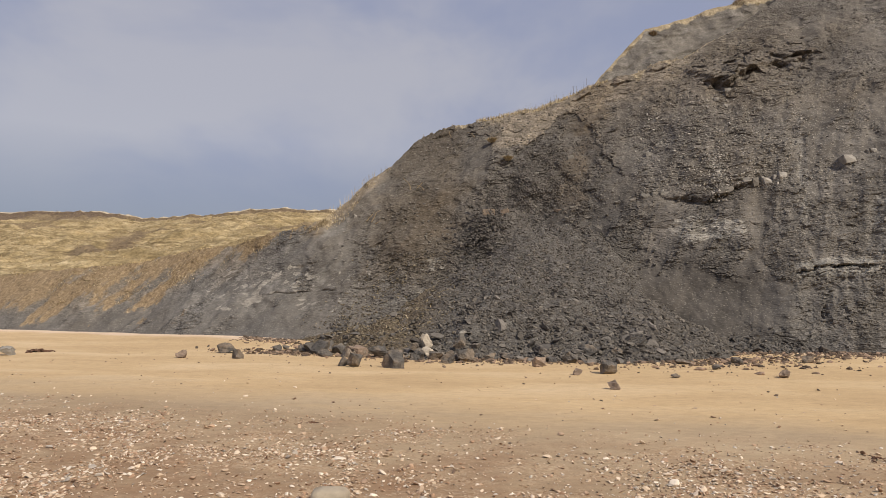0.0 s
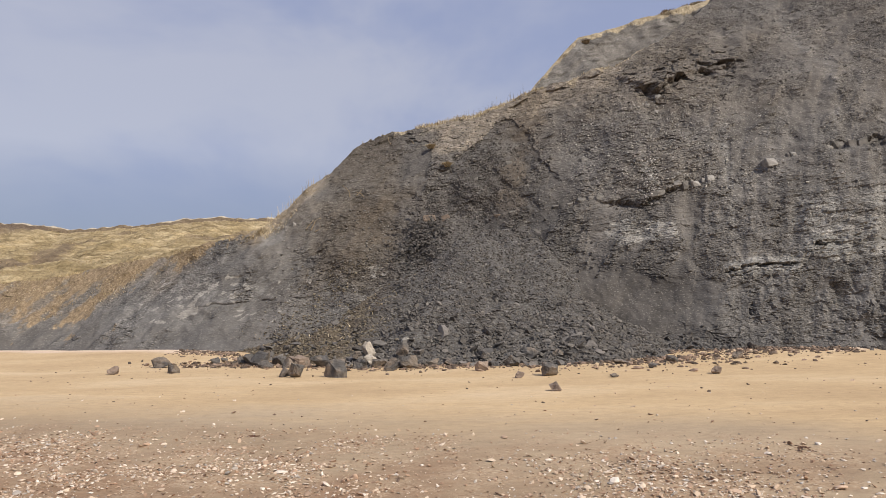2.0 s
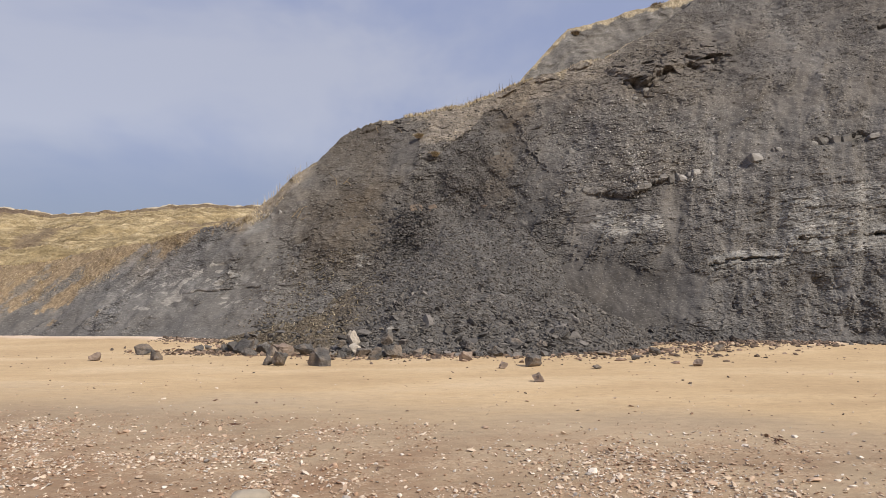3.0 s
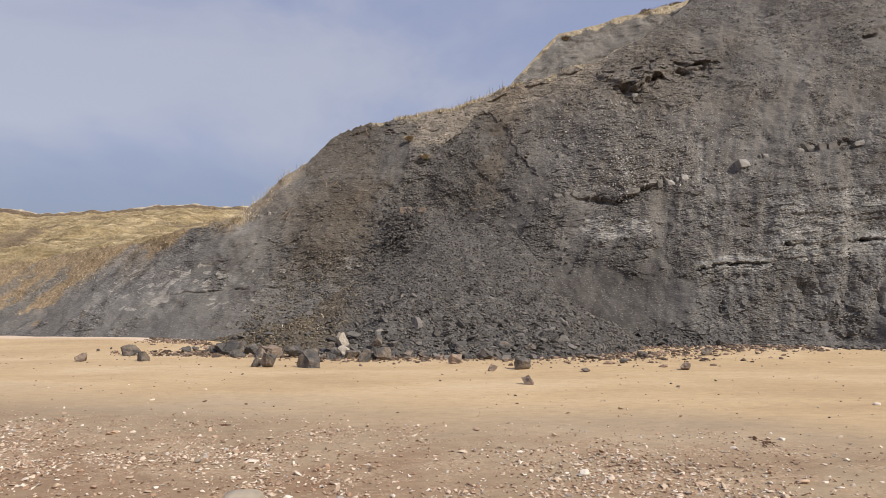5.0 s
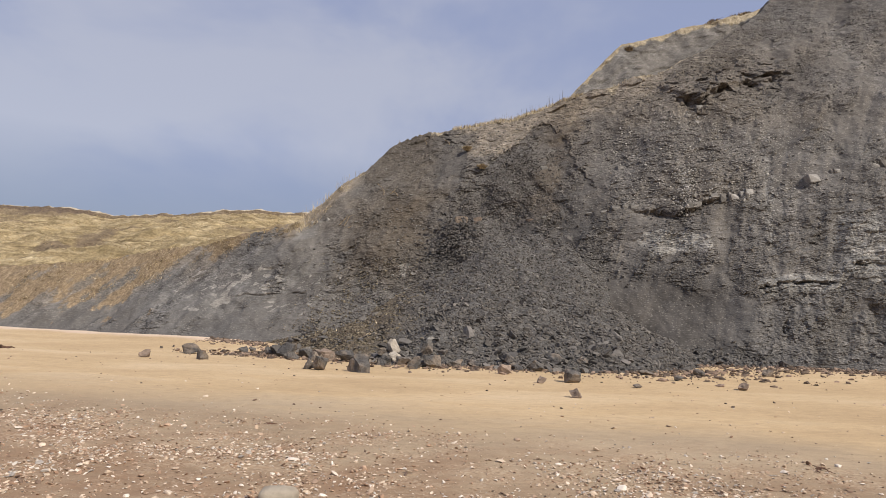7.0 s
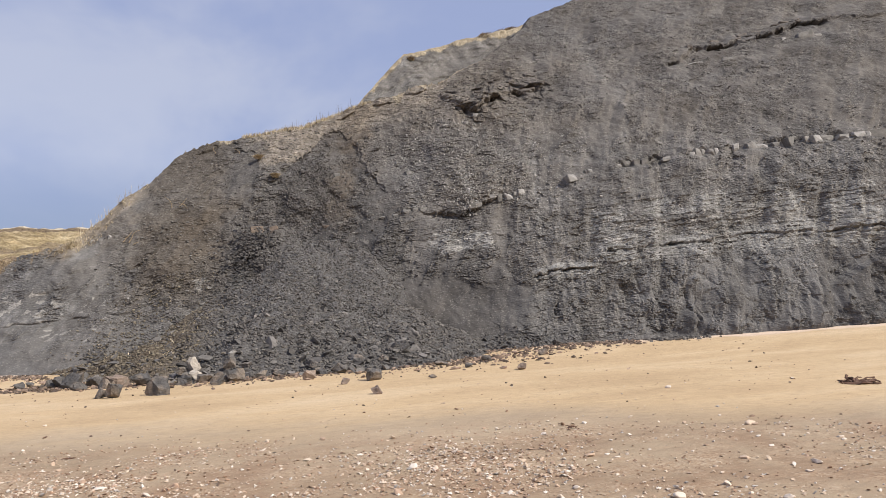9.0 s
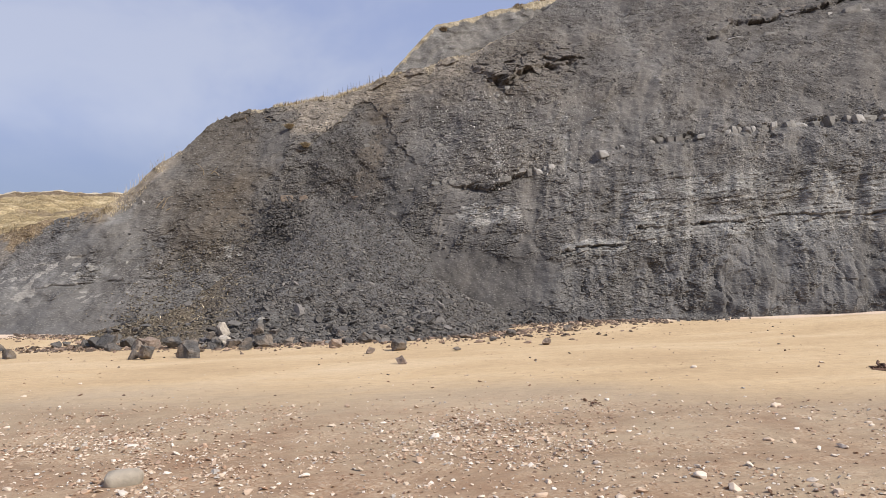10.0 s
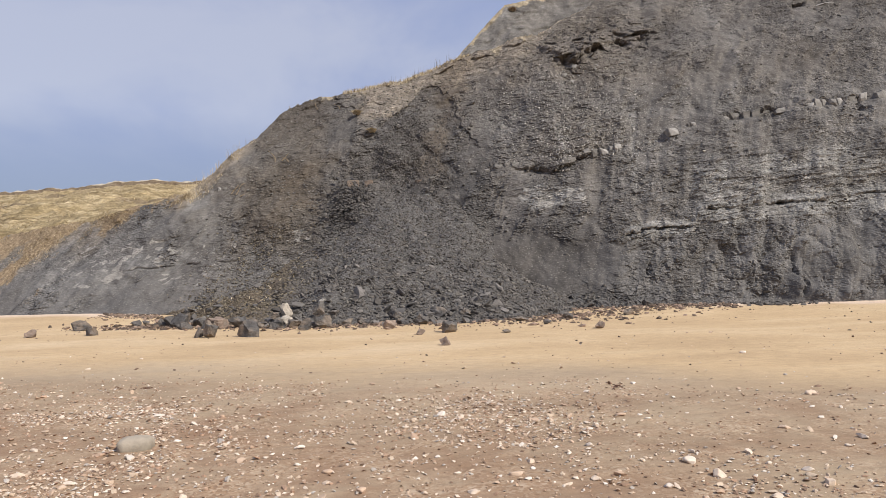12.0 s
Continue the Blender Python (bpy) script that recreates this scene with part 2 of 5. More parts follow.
def grass_material(name, a, b, c3):
    m = Nodes(name, 0.8, 0.2)
    c = m.ramp(m.island(), (0.0, a), (0.5, b), (1.0, c3))
    patch = m.noise(0.6, 3, 0.6)
    c = m.mix(0.6, c, m.ramp(patch, (0.35, (0.75, 0.70, 0.60)), (0.6, (1.15, 1.1, 1.0))), "MULTIPLY")
    return m.done(c)


def hill_material():
    m = Nodes("dry_hillside", 0.95, 0.15)
    big = m.noise(0.16, 5, 0.6, (0.6, 1.0, 2.2))
    mid = m.noise(1.1, 5, 0.7, (0.6, 1.0, 2.0))
    fine = m.noise(6.0, 4, 0.7)
    c = m.ramp(mid, (0.3, (0.15, 0.113, 0.065)), (0.46, (0.285, 0.22, 0.123)), (0.58, (0.40, 0.318, 0.19)), (0.72, (0.54, 0.447, 0.295)))
    c = m.mix(m.ramp(big, (0.52, 0.0), (0.64, 0.5)), c, (0.20, 0.155, 0.085))
    c = m.mix(0.7, c, m.ramp(fine, (0.3, 0.5), (0.5, 1.0), (0.7, 1.4)), "MULTIPLY")
    c = m.mix(0.9, c, m.ramp(m.noise(0.5, 6, 0.65, (0.22, 1.3, 3.4)), (0.32, (0.50, 0.46, 0.42)), (0.46, (1, 1, 1)), (0.56, (1.0, 1.0, 1.0)), (0.68, (1.3, 1.28, 1.25))), "MULTIPLY")
    c = m.mix(m.attr("bare"), c, m.ramp(fine, (0.3, (0.09, 0.065, 0.047)), (0.7, (0.20, 0.15, 0.11))))
    c = m.mix(m.attr("fringe"), c, m.ramp(fine, (0.3, (0.40, 0.335, 0.24)), (0.7, (0.62, 0.55, 0.44))))
    m.bump((mid, 0.8, 0.35), (fine, 0.8, 0.12))
    return m.done(c)


SHALE = shale_material()
SCREE = rock_material("scree_rubble", (0.072, 0.065, 0.059), (0.102, 0.092, 0.083), (0.145, 0.131, 0.117), scale=7.0)
SCREE_PART = rock_material("scree_rock", (0.085, 0.078, 0.073), (0.116, 0.107, 0.100), (0.165, 0.149, 0.135), parts=True)
EARTH = rock_material("earthy_rubble", (0.092, 0.076, 0.055), (0.136, 0.112, 0.081), (0.188, 0.157, 0.114), scale=7.0)
GREYLIME = rock_material("grey_limestone", (0.135, 0.127, 0.116), (0.175, 0.164, 0.149), (0.215, 0.202, 0.184), parts=True, scale=6.0)
RUSTY = rock_material("rusty_stone", (0.135, 0.103, 0.080), (0.155, 0.119, 0.092), (0.175, 0.137, 0.106), parts=True, scale=6.0)
CREAM = rock_material("cream_limestone", (0.30, 0.262, 0.217), (0.34, 0.298, 0.247), (0.38, 0.335, 0.28), parts=True, scale=6.0)
BROKEN = rock_material("broken_stone_debris", (0.07, 0.053, 0.042), (0.15, 0.108, 0.08), (0.28, 0.20, 0.15), scale=9.0)
LIME = rock_material("pale_limestone", (0.14, 0.13, 0.117), (0.205, 0.192, 0.174), (0.31, 0.292, 0.268), parts=True, scale=4.0)
PALECHIP = rock_material("pale_chips", (0.20, 0.188, 0.17), (0.285, 0.268, 0.24), (0.40, 0.378, 0.345), scale=9.0)
CRAG = rock_material("crag_shale", (0.085, 0.072, 0.061), (0.12, 0.102, 0.087), (0.16, 0.138, 0.118), parts=True, scale=6.0)
FACECHIP = rock_material("face_chips", (0.080, 0.073, 0.066), (0.115, 0.106, 0.097), (0.19, 0.177, 0.162), scale=9.0)
FRESH = rock_material("fresh_shale", (0.055, 0.051, 0.048), (0.082, 0.075, 0.07), (0.115, 0.105, 0.096), scale=9.0)
BOULDER = boulder_material()
TAN = rock_material("tan_stone", (0.15, 0.112, 0.088), (0.205, 0.155, 0.122), (0.27, 0.208, 0.165), parts=True, scale=8.0)
SAND = sand_material()
PEBBLES = pebble_material()
PEBBLE = pebble_material(True)
STRAW = grass_material("straw_grass", (0.27, 0.215, 0.135), (0.45, 0.38, 0.265), (0.62, 0.55, 0.43))
OLIVE = grass_material("olive_scrub", (0.06, 0.05, 0.025), (0.12, 0.095, 0.05), (0.20, 0.16, 0.09))
GOLD = grass_material("golden_grass", (0.21, 0.155, 0.085), (0.36, 0.28, 0.16), (0.50, 0.41, 0.265))
HEATH = grass_material("brown_heath", (0.15, 0.112, 0.072), (0.28, 0.218, 0.145), (0.44, 0.36, 0.255))
HILL = hill_material()
WEED = rock_material("dark_seaweed", (0.08, 0.042, 0.028), (0.14, 0.076, 0.048), (0.21, 0.125, 0.082), scale=12.0, rough=0.6)
GREYSTONE = rock_material("smooth_grey_stone", (0.31, 0.265, 0.205), (0.32, 0.275, 0.215), (0.33, 0.285, 0.22), parts=True, scale=3.0, rough=0.75)


# ---- tools ----
def perlin(x, y, z=0.0, seed=0):
    """Gradient noise over arrays, about -0.7 to 0.7."""
    x, y, z = np.broadcast_arrays(np.asarray(x, float), np.asarray(y, float), np.asarray(z, float))
    xi, yi, zi = np.floor(x).astype(np.int64), np.floor(y).astype(np.int64), np.floor(z).astype(np.int64)
    xf, yf, zf = x - xi, y - yi, z - zi
    u, v, w = (f * f * f * (f * (f * 6 - 15) + 10) for f in (xf, yf, zf))

    def corner(a, b, c):
        h = ((xi + a) * 73856093) ^ ((yi + b) * 19349663) ^ ((zi + c) * 83492791) ^ (seed * 2654435761)
        h = (h ^ (h >> 13)) * 1274126177 & 0x7FFFFFFF
        h = (h ^ (h >> 15)) * 668265263 & 0x7FFFFFFF
        g1, g2 = (h & 1023) / 511.5 - 1, ((h >> 10) & 1023) / 511.5 - 1
        g3 = ((h >> 20) & 1023) / 511.5 - 1
        return g1 * (xf - a) + g2 * (yf - b) + g3 * (zf - c)

    def lerp(a, b, f):
        return a + f * (b - a)
    return lerp(lerp(lerp(corner(0, 0, 0), corner(1, 0, 0), u), lerp(corner(0, 1, 0), corner(1, 1, 0), u), v),
                lerp(lerp(corner(0, 0, 1), corner(1, 0, 1), u), lerp(corner(0, 1, 1), corner(1, 1, 1), u), v), w)


def fbm(x, y, z=0.0, octaves=4, seed=0, gain=0.5):
    total, amp = 0.0, 1.0
    for i in range(octaves):
        total = total + amp * perlin(np.asarray(x) * 2 ** i, np.asarray(y) * 2 ** i, np.asarray(z) * 2 ** i, seed + i)
        amp *= gain
    return total


def smooth(x, a, b):
    f = np.clip((np.asarray(x, float) - a) / (b - a), 0, 1)
    return f * f * (3 - 2 * f)


def mesh_object(name, verts, faces, material, parent=None, shade=False, attrs=None):
    me = bpy.data.meshes.new(name)
    me.from_pydata(np.asarray(verts, float).tolist(), [], faces.tolist() if isinstance(faces, np.ndarray) else faces)
    me.materials.append(material)
    if shade:
        me.polygons.foreach_set("use_smooth", [True] * len(me.polygons))
    for key, values in (attrs or {}).items():
        me.attributes.new(key, "FLOAT", "POINT").data.foreach_set("value", np.asarray(values, np.float32).ravel())
    me.update()
    ob = new(name, me)
    if parent:
        ob.parent = parent
    return ob


def grid_faces(rows, cols):
    a = (np.arange(rows - 1)[:, None] * cols + np.arange(cols - 1)[None, :]).ravel()
    return np.stack([a, a + 1, a + cols + 1, a + cols], 1)


def ball(level):
    bm = bmesh.new()
    bmesh.ops.create_icosphere(bm, subdivisions=level, radius=1.0)
    v = np.array([p.co[:] for p in bm.verts])
    f = np.array([[p.index for p in face.verts] for face in bm.faces])
    bm.free()
    return v, f


BALL1, BALL2, BALL3 = ball(1), ball(2), ball(3)


def rock_shape(rng, base, cuts=9, rough=0.12, size=(1, 1, 0.7), near=0.5, far=0.9):
    """A lump cut by random planes: angular with many cuts close in, rounded with few."""
    v = base[0] * (1 + rng.normal(0, rough, (len(base[0]), 1)))
    for _ in range(cuts):
        n = rng.normal(size=3)
        n /= np.linalg.norm(n)
        over = np.maximum(0, v @ n - rng.uniform(near, far))
        v = v - over[:, None] * n
    return v * np.array(size)


def spin(rng, n, tilt=0.5):
    """Random turns: any heading, leaning by about tilt radians."""
    a, b, c = rng.uniform(0, 2 * np.pi, n), rng.normal(0, tilt, n), rng.normal(0, tilt, n)
    ca, sa, cb, sb, cc, sc = np.cos(a), np.sin(a), np.cos(b), np.sin(b), np.cos(c), np.sin(c)
    o, i = np.zeros(n), np.ones(n)
    rz = np.stack([ca, -sa, o, sa, ca, o, o, o, i], 1).reshape(n, 3, 3)
    rx = np.stack([i, o, o, o, cb, -sb, o, sb, cb], 1).reshape(n, 3, 3)
    ry = np.stack([cc, o, sc, o, i, o, -sc, o, cc], 1).reshape(n, 3, 3)
    return rz @ rx @ ry


def strew(name, shapes, faces, places, sizes, turns, material, shade=False, parent=None, rng=None):
    """Many lumps joined into one mesh, each of one of the shapes."""
    rng = rng or np.random.default_rng(5)
    which = rng.integers(0, len(shapes), len(places))
    vs, fs, off = [], [], 0
    for k, s in enumerate(shapes):
        sel = np.nonzero(which == k)[0]
        if not len(sel):
            continue
        v = np.einsum("nij,vj->nvi", turns[sel], s) * sizes[sel][:, None, None] + places[sel][:, None, :]
        vs.append(v.reshape(-1, 3))
        fs.append((faces[None] + (off + np.arange(len(sel)) * len(s))[:, None, None]).reshape(-1, faces.shape[1]))
        off += len(sel) * len(s)
    return mesh_object(name, np.concatenate(vs), np.concatenate(fs), material, parent, shade)


def part(name, bm, material, parent, label=""):
    """Links a bmesh as one mesh object under a thing or a part."""
    me = bpy.data.meshes.new(name)
    bm.to_mesh(me)
    bm.free()
    me.materials.append(material)
    ob = new(name, me)
    ob.parent = parent
    return tagged(ob, label)


def blades(name, roots, heights, widths, rng, material, lean=0.35, kind="stuff", parent=None):
    """Thin bent grass blades, four corners and a tip each, joined into one mesh."""
    n = len(roots)
    a = rng.uniform(0, 2 * np.pi, n)
    side = np.stack([np.cos(a), np.sin(a), np.zeros(n)], 1) * widths[:, None]
    b = rng.uniform(0, 2 * np.pi, n)
    bend = np.stack([np.cos(b), np.sin(b), np.zeros(n)], 1) * (heights * np.abs(rng.normal(0, lean, n)))[:, None]
    up = np.stack([np.zeros(n), np.zeros(n), heights], 1)
    v = np.stack([roots - side, roots + side, roots + up * 0.6 + bend * 0.4 + side * 0.7, roots + up * 0.6 + bend * 0.4 - side * 0.7, roots + up + bend], 1)
    base = (np.arange(n) * 5)[:, None]
    quads = (base + np.array([0, 1, 2, 3])).tolist()
    tips = (base + np.array([3, 2, 4])).tolist()
    ob = mesh_object(name, v.reshape(-1, 3), quads + tips, material, parent)
    return ob


# ---- the shape of the land ----
FOOT_X = [-40, -20, -13, -9, -5.5, 0, 3, 6, 9, 12, 16, 20, 28, 45]
FOOT_Y = [29, 25.5, 24, 23, 22.3, 21.6, 21.2, 20.2, 19.4, 18.7, 17.6, 16.6, 15, 12]
CREST_X = [-40, -22, -16.6, -12.4, -8.5, -6.7, -5.9, -5.1, -4.4, -3.4, -2.2, 1.4, 3.9, 6.3, 7.7, 9.6, 12.1, 14, 17, 28, 45]
CREST_Z = [2.2, 2.4, 2.8, 3.5, 3.95, 4.4, 5.2, 6.1, 6.9, 8.4, 8.95, 9.6, 10.6, 11.2, 11.6, 12.8, 14.9, 17, 18.4, 19.4, 20]
DIP = 0.10
UPPER_X = [3.9, 5.2, 6.45, 7.7, 8.7, 10.2, 11, 12.35, 13.3, 15, 17.7, 19.4, 22.4, 30]
UPPER_Z = [4.69, 4.75, 4.60, 5.14, 5.28, 5.66, 5.93, 6.15, 6.22, 6.41, 6.60, 6.71, 6.84, 7.2]
LOWER_X = [8.0, 9.03, 10.2, 10.5, 11.8, 13.9, 15.8, 17.6, 20, 30]
LOWER_Z = [2.27, 2.42, 2.48, 2.96, 3.08, 3.13, 3.31, 3.25, 3.30, 3.6]
HIGH_X = [16.0, 18.0, 19.1, 21.3, 22.0, 24.7, 25.6, 27.7]
HIGH_Z = [11.2, 11.9, 12.5, 13.0, 13.1, 13.9, 14.3, 14.8]


def ground_z(x, y):
    """The beach: flat, and rising a little towards the foot of the cliff."""
    x, y = np.asarray(x, float), np.asarray(y, float)
    foot = np.interp(x, FOOT_X, FOOT_Y)
    z = 0.16 * smooth(y - foot, -5.0, 0.5) * smooth(np.abs(x), 3.0, 9.0) + 0.22 * smooth(x, 12, 22) * smooth(y - foot, -6, 0)
    z = z + 0.03 * fbm(x * 0.35, y * 0.5, 0, 3, 11) + 0.008 * fbm(x * 2.5, y * 3.5, 0, 3, 12)
    return z * smooth(np.hypot(x, y - 10), 60, 35)


def beach_z(x, y):
    """The beach with the small hollows of its near part."""
    near = smooth(np.hypot(x, y - 6), 14, 10)
    return ground_z(x, y) + near * (0.012 * fbm(x * 1.6, y * 1.6, 0, 2, 51) + 0.005 * fbm(x * 4, y * 4, 0, 2, 52))


def crest_z(x):
    return np.interp(x, CREST_X, CREST_Z)


def face_y(x, z):
    """How far back the bare face stands at a place along it and a height."""
    k = np.interp(x, [-14, -8, 3, 9], [1.2, 0.7, 0.6, 0.48])
    return np.interp(x, FOOT_X, FOOT_Y) + k * z + 0.49 * np.logaddexp(0, (z - 6.5) / 0.7)


def scar_mask(x, z):
    """Where the face has freshly slipped, over the rubble fan."""
    jag = 0.16 * angular(x, z, 35, 0.45) + 0.09 * angular(x, z, 36, 0.18)
    rim = np.interp(z, [4.4, 4.9, 5.4, 6.0, 6.4, 6.8, 7.5, 8.3, 9.1], [4.4, 4.34, 4.2, 4.0, 3.78, 3.64, 3.62, 3.42, 3.0]) + jag
    top = np.interp(x, [-3.4, -2.5, -0.7, -0.45, -0.38, 0.2, 0.62, 1.3, 1.7, 2.2, 2.6, 2.95, 3.4], [8.2, 8.75, 8.25, 7.7, 6.75, 6.62, 7.2, 7.8, 8.2, 8.95, 9.2, 9.15, 8.9]) + jag
    return smooth(x, rim + 0.04, rim - 0.04) * smooth(x, -3.4, -1.6) * smooth(z, top + 0.05, top - 0.05) * smooth(z, 1.8, 3.0)


def right_cover(x, z):
    """Dark rubble that buries the beds at the far end of the face."""
    line = np.interp(z, [0, 1.5, 2.2, 3.3, 4.7, 8], [16.8, 17.2, 18.6, 20, 21.3, 24]) + 0.35 * fbm(x * 0.9, z * 0.9, 0.6, 3, 37)
    return smooth(x, line - 0.12, line + 0.12) * smooth(z, 8, 6)


def angular(x, y, seed, size):
    """Broken, blocky relief: each cell of a jittered grid has a height and a slant of its own."""
    gx, gy = x / size, y / size
    best, out = np.full(np.shape(gx), 9.0), np.zeros(np.shape(gx))
    ix, iy = np.floor(gx).astype(np.int64), np.floor(gy).astype(np.int64)
    for a in (-1, 0, 1):
        for b in (-1, 0, 1):
            h = ((ix + a) * 73856093) ^ ((iy + b) * 19349663) ^ (seed * 83492791)
            h = (h ^ (h >> 13)) * 1274126177 & 0x7FFFFFFF
            h = (h ^ (h >> 15)) * 668265263 & 0x7FFFFFFF
            jx, jy = (h & 255) / 255, ((h >> 8) & 255) / 255
            dx, dy = gx - ix - a - jx, gy - iy - b - jy
            dist = dx * dx + dy * dy
            height = ((h >> 16) & 255) / 127.5 - 1
            slant = (((h >> 20) & 31) / 15.5 - 1) * dx + (((h >> 25) & 31) / 15.5 - 1.3) * dy
            out = np.where(dist < best, height * 0.6 + slant * 0.8, out)
            best = np.minimum(best, dist)
    return out


def shards(x, z, seed, wide, tall):
    """Flaky relief: plates that lean out at their lower edge, so that each overhangs the next."""
    gx, gy = x / wide, z / tall
    best, out = np.full(np.shape(gx), 9.0), np.zeros(np.shape(gx))
    ix, iy = np.floor(gx).astype(np.int64), np.floor(gy).astype(np.int64)
    for a in (-1, 0, 1):
        for b in (-1, 0, 1):
            h = ((ix + a) * 73856093) ^ ((iy + b) * 19349663) ^ (seed * 83492791)
            h = (h ^ (h >> 13)) * 1274126177 & 0x7FFFFFFF
            h = (h ^ (h >> 15)) * 668265263 & 0x7FFFFFFF
            dx, dy = gx - ix - a - (h & 255) / 255, gy - iy - b - ((h >> 8) & 255) / 255
            dist = dx * dx * (0.7 + ((h >> 12) & 15) / 22) + dy * dy
            plate = (((h >> 16) & 255) / 255) ** 2 * (1.1 - 1.3 * dy) + (((h >> 24) & 31) / 31 - 0.5) * dx
            out = np.where(dist < best, plate, out)
            best = np.minimum(best, dist)
    return out


def downslope(x, z):
    """A coordinate across the lines in which loose stuff runs down the face."""
    lean = np.interp(x, [-9, 3, 9, 14], [0.75, 0.5, 0.5, 0.6])
    left = x - lean * (z - 4)
    right = x * 23.0 / face_y(x, z) - 0.10 * (z - 4)
    return left + smooth(x, 4, 10) * (right - left)


def calm_mask(x, z):
    """1 where dust and mud have smoothed the face, 0 where it is broken and stony."""
    s = downslope(x, z)
    c = smooth(fbm(s * 0.75, z * np.interp(x, [5, 9], [0.28, 0.6]), 0.3, 4, 38, 0.55), -0.02, 0.20) * (1 - 0.5 * smooth(x, 9, 10.5) * smooth(z, 2.2, 2.8) * smooth(z, 6, 5))
    runs = smooth(fbm(s * 1.5 + 0.5 * perlin(x * 0.7, z * 0.7, 0.1, 70), z * 0.4, 0.9, 4, 58), 0.04, 0.30) * (1 - 0.6 * smooth(x, 6, 9))
    c = np.maximum(0.8 * c, 0.6 * runs * smooth(z, 0.3, 1.2))
    c = np.maximum(c, smooth(np.abs(s + 2.9 - 0.4 * perlin(z * 0.6, 0.2, 0.1, 71)), 0.9, 0.5) * smooth(z, 2.2, 3.2) * smooth(z, 8.2, 7.2))
    c = np.maximum(c, smooth(np.abs(s - 1.75), 0.45, 0.2) * smooth(z, 3.0, 3.6) * smooth(z, 7.8, 6.8))
    c = np.maximum(c, smooth(np.hypot((x - 5.4) / 3.0, (z - 1.4) / 1.1) + 0.6 * fbm(x, z, 0.6, 3, 72), 1.0, 0.7))
    c = np.maximum(c, 0.9 * smooth(x, -4.2, -6.0) * smooth(fbm(s * 1.1, z * 0.8, 0.2, 4, 73), -0.35, 0.0))
    stony = smooth(x, 4.3, 4.8) * smooth(x, 9.5, 8.0) * smooth(z, 4.6, 5.0) * smooth(z, 9.0, 7.5)
    c = c * (1 - 0.75 * stony)
    c = c * (1 - 0.7 * smooth(crest_z(x) - z, 1.9, 1.0) * smooth(x, -1.2, -0.4)) * (1 - 0.45 * smooth(x, -4.8, -4.2) * smooth(x, -0.8, -1.6))
    rock = 0.6 * smooth(np.hypot((x - 9.2) / 3.4, (z - 10.4 - 0.2 * (x - 9)) / 1.8) + 0.5 * fbm(x * 0.8, z * 0.8, 0.1, 3, 74), 1.15, 0.8)
    return np.clip(c * (1 - rock), 0, 1)


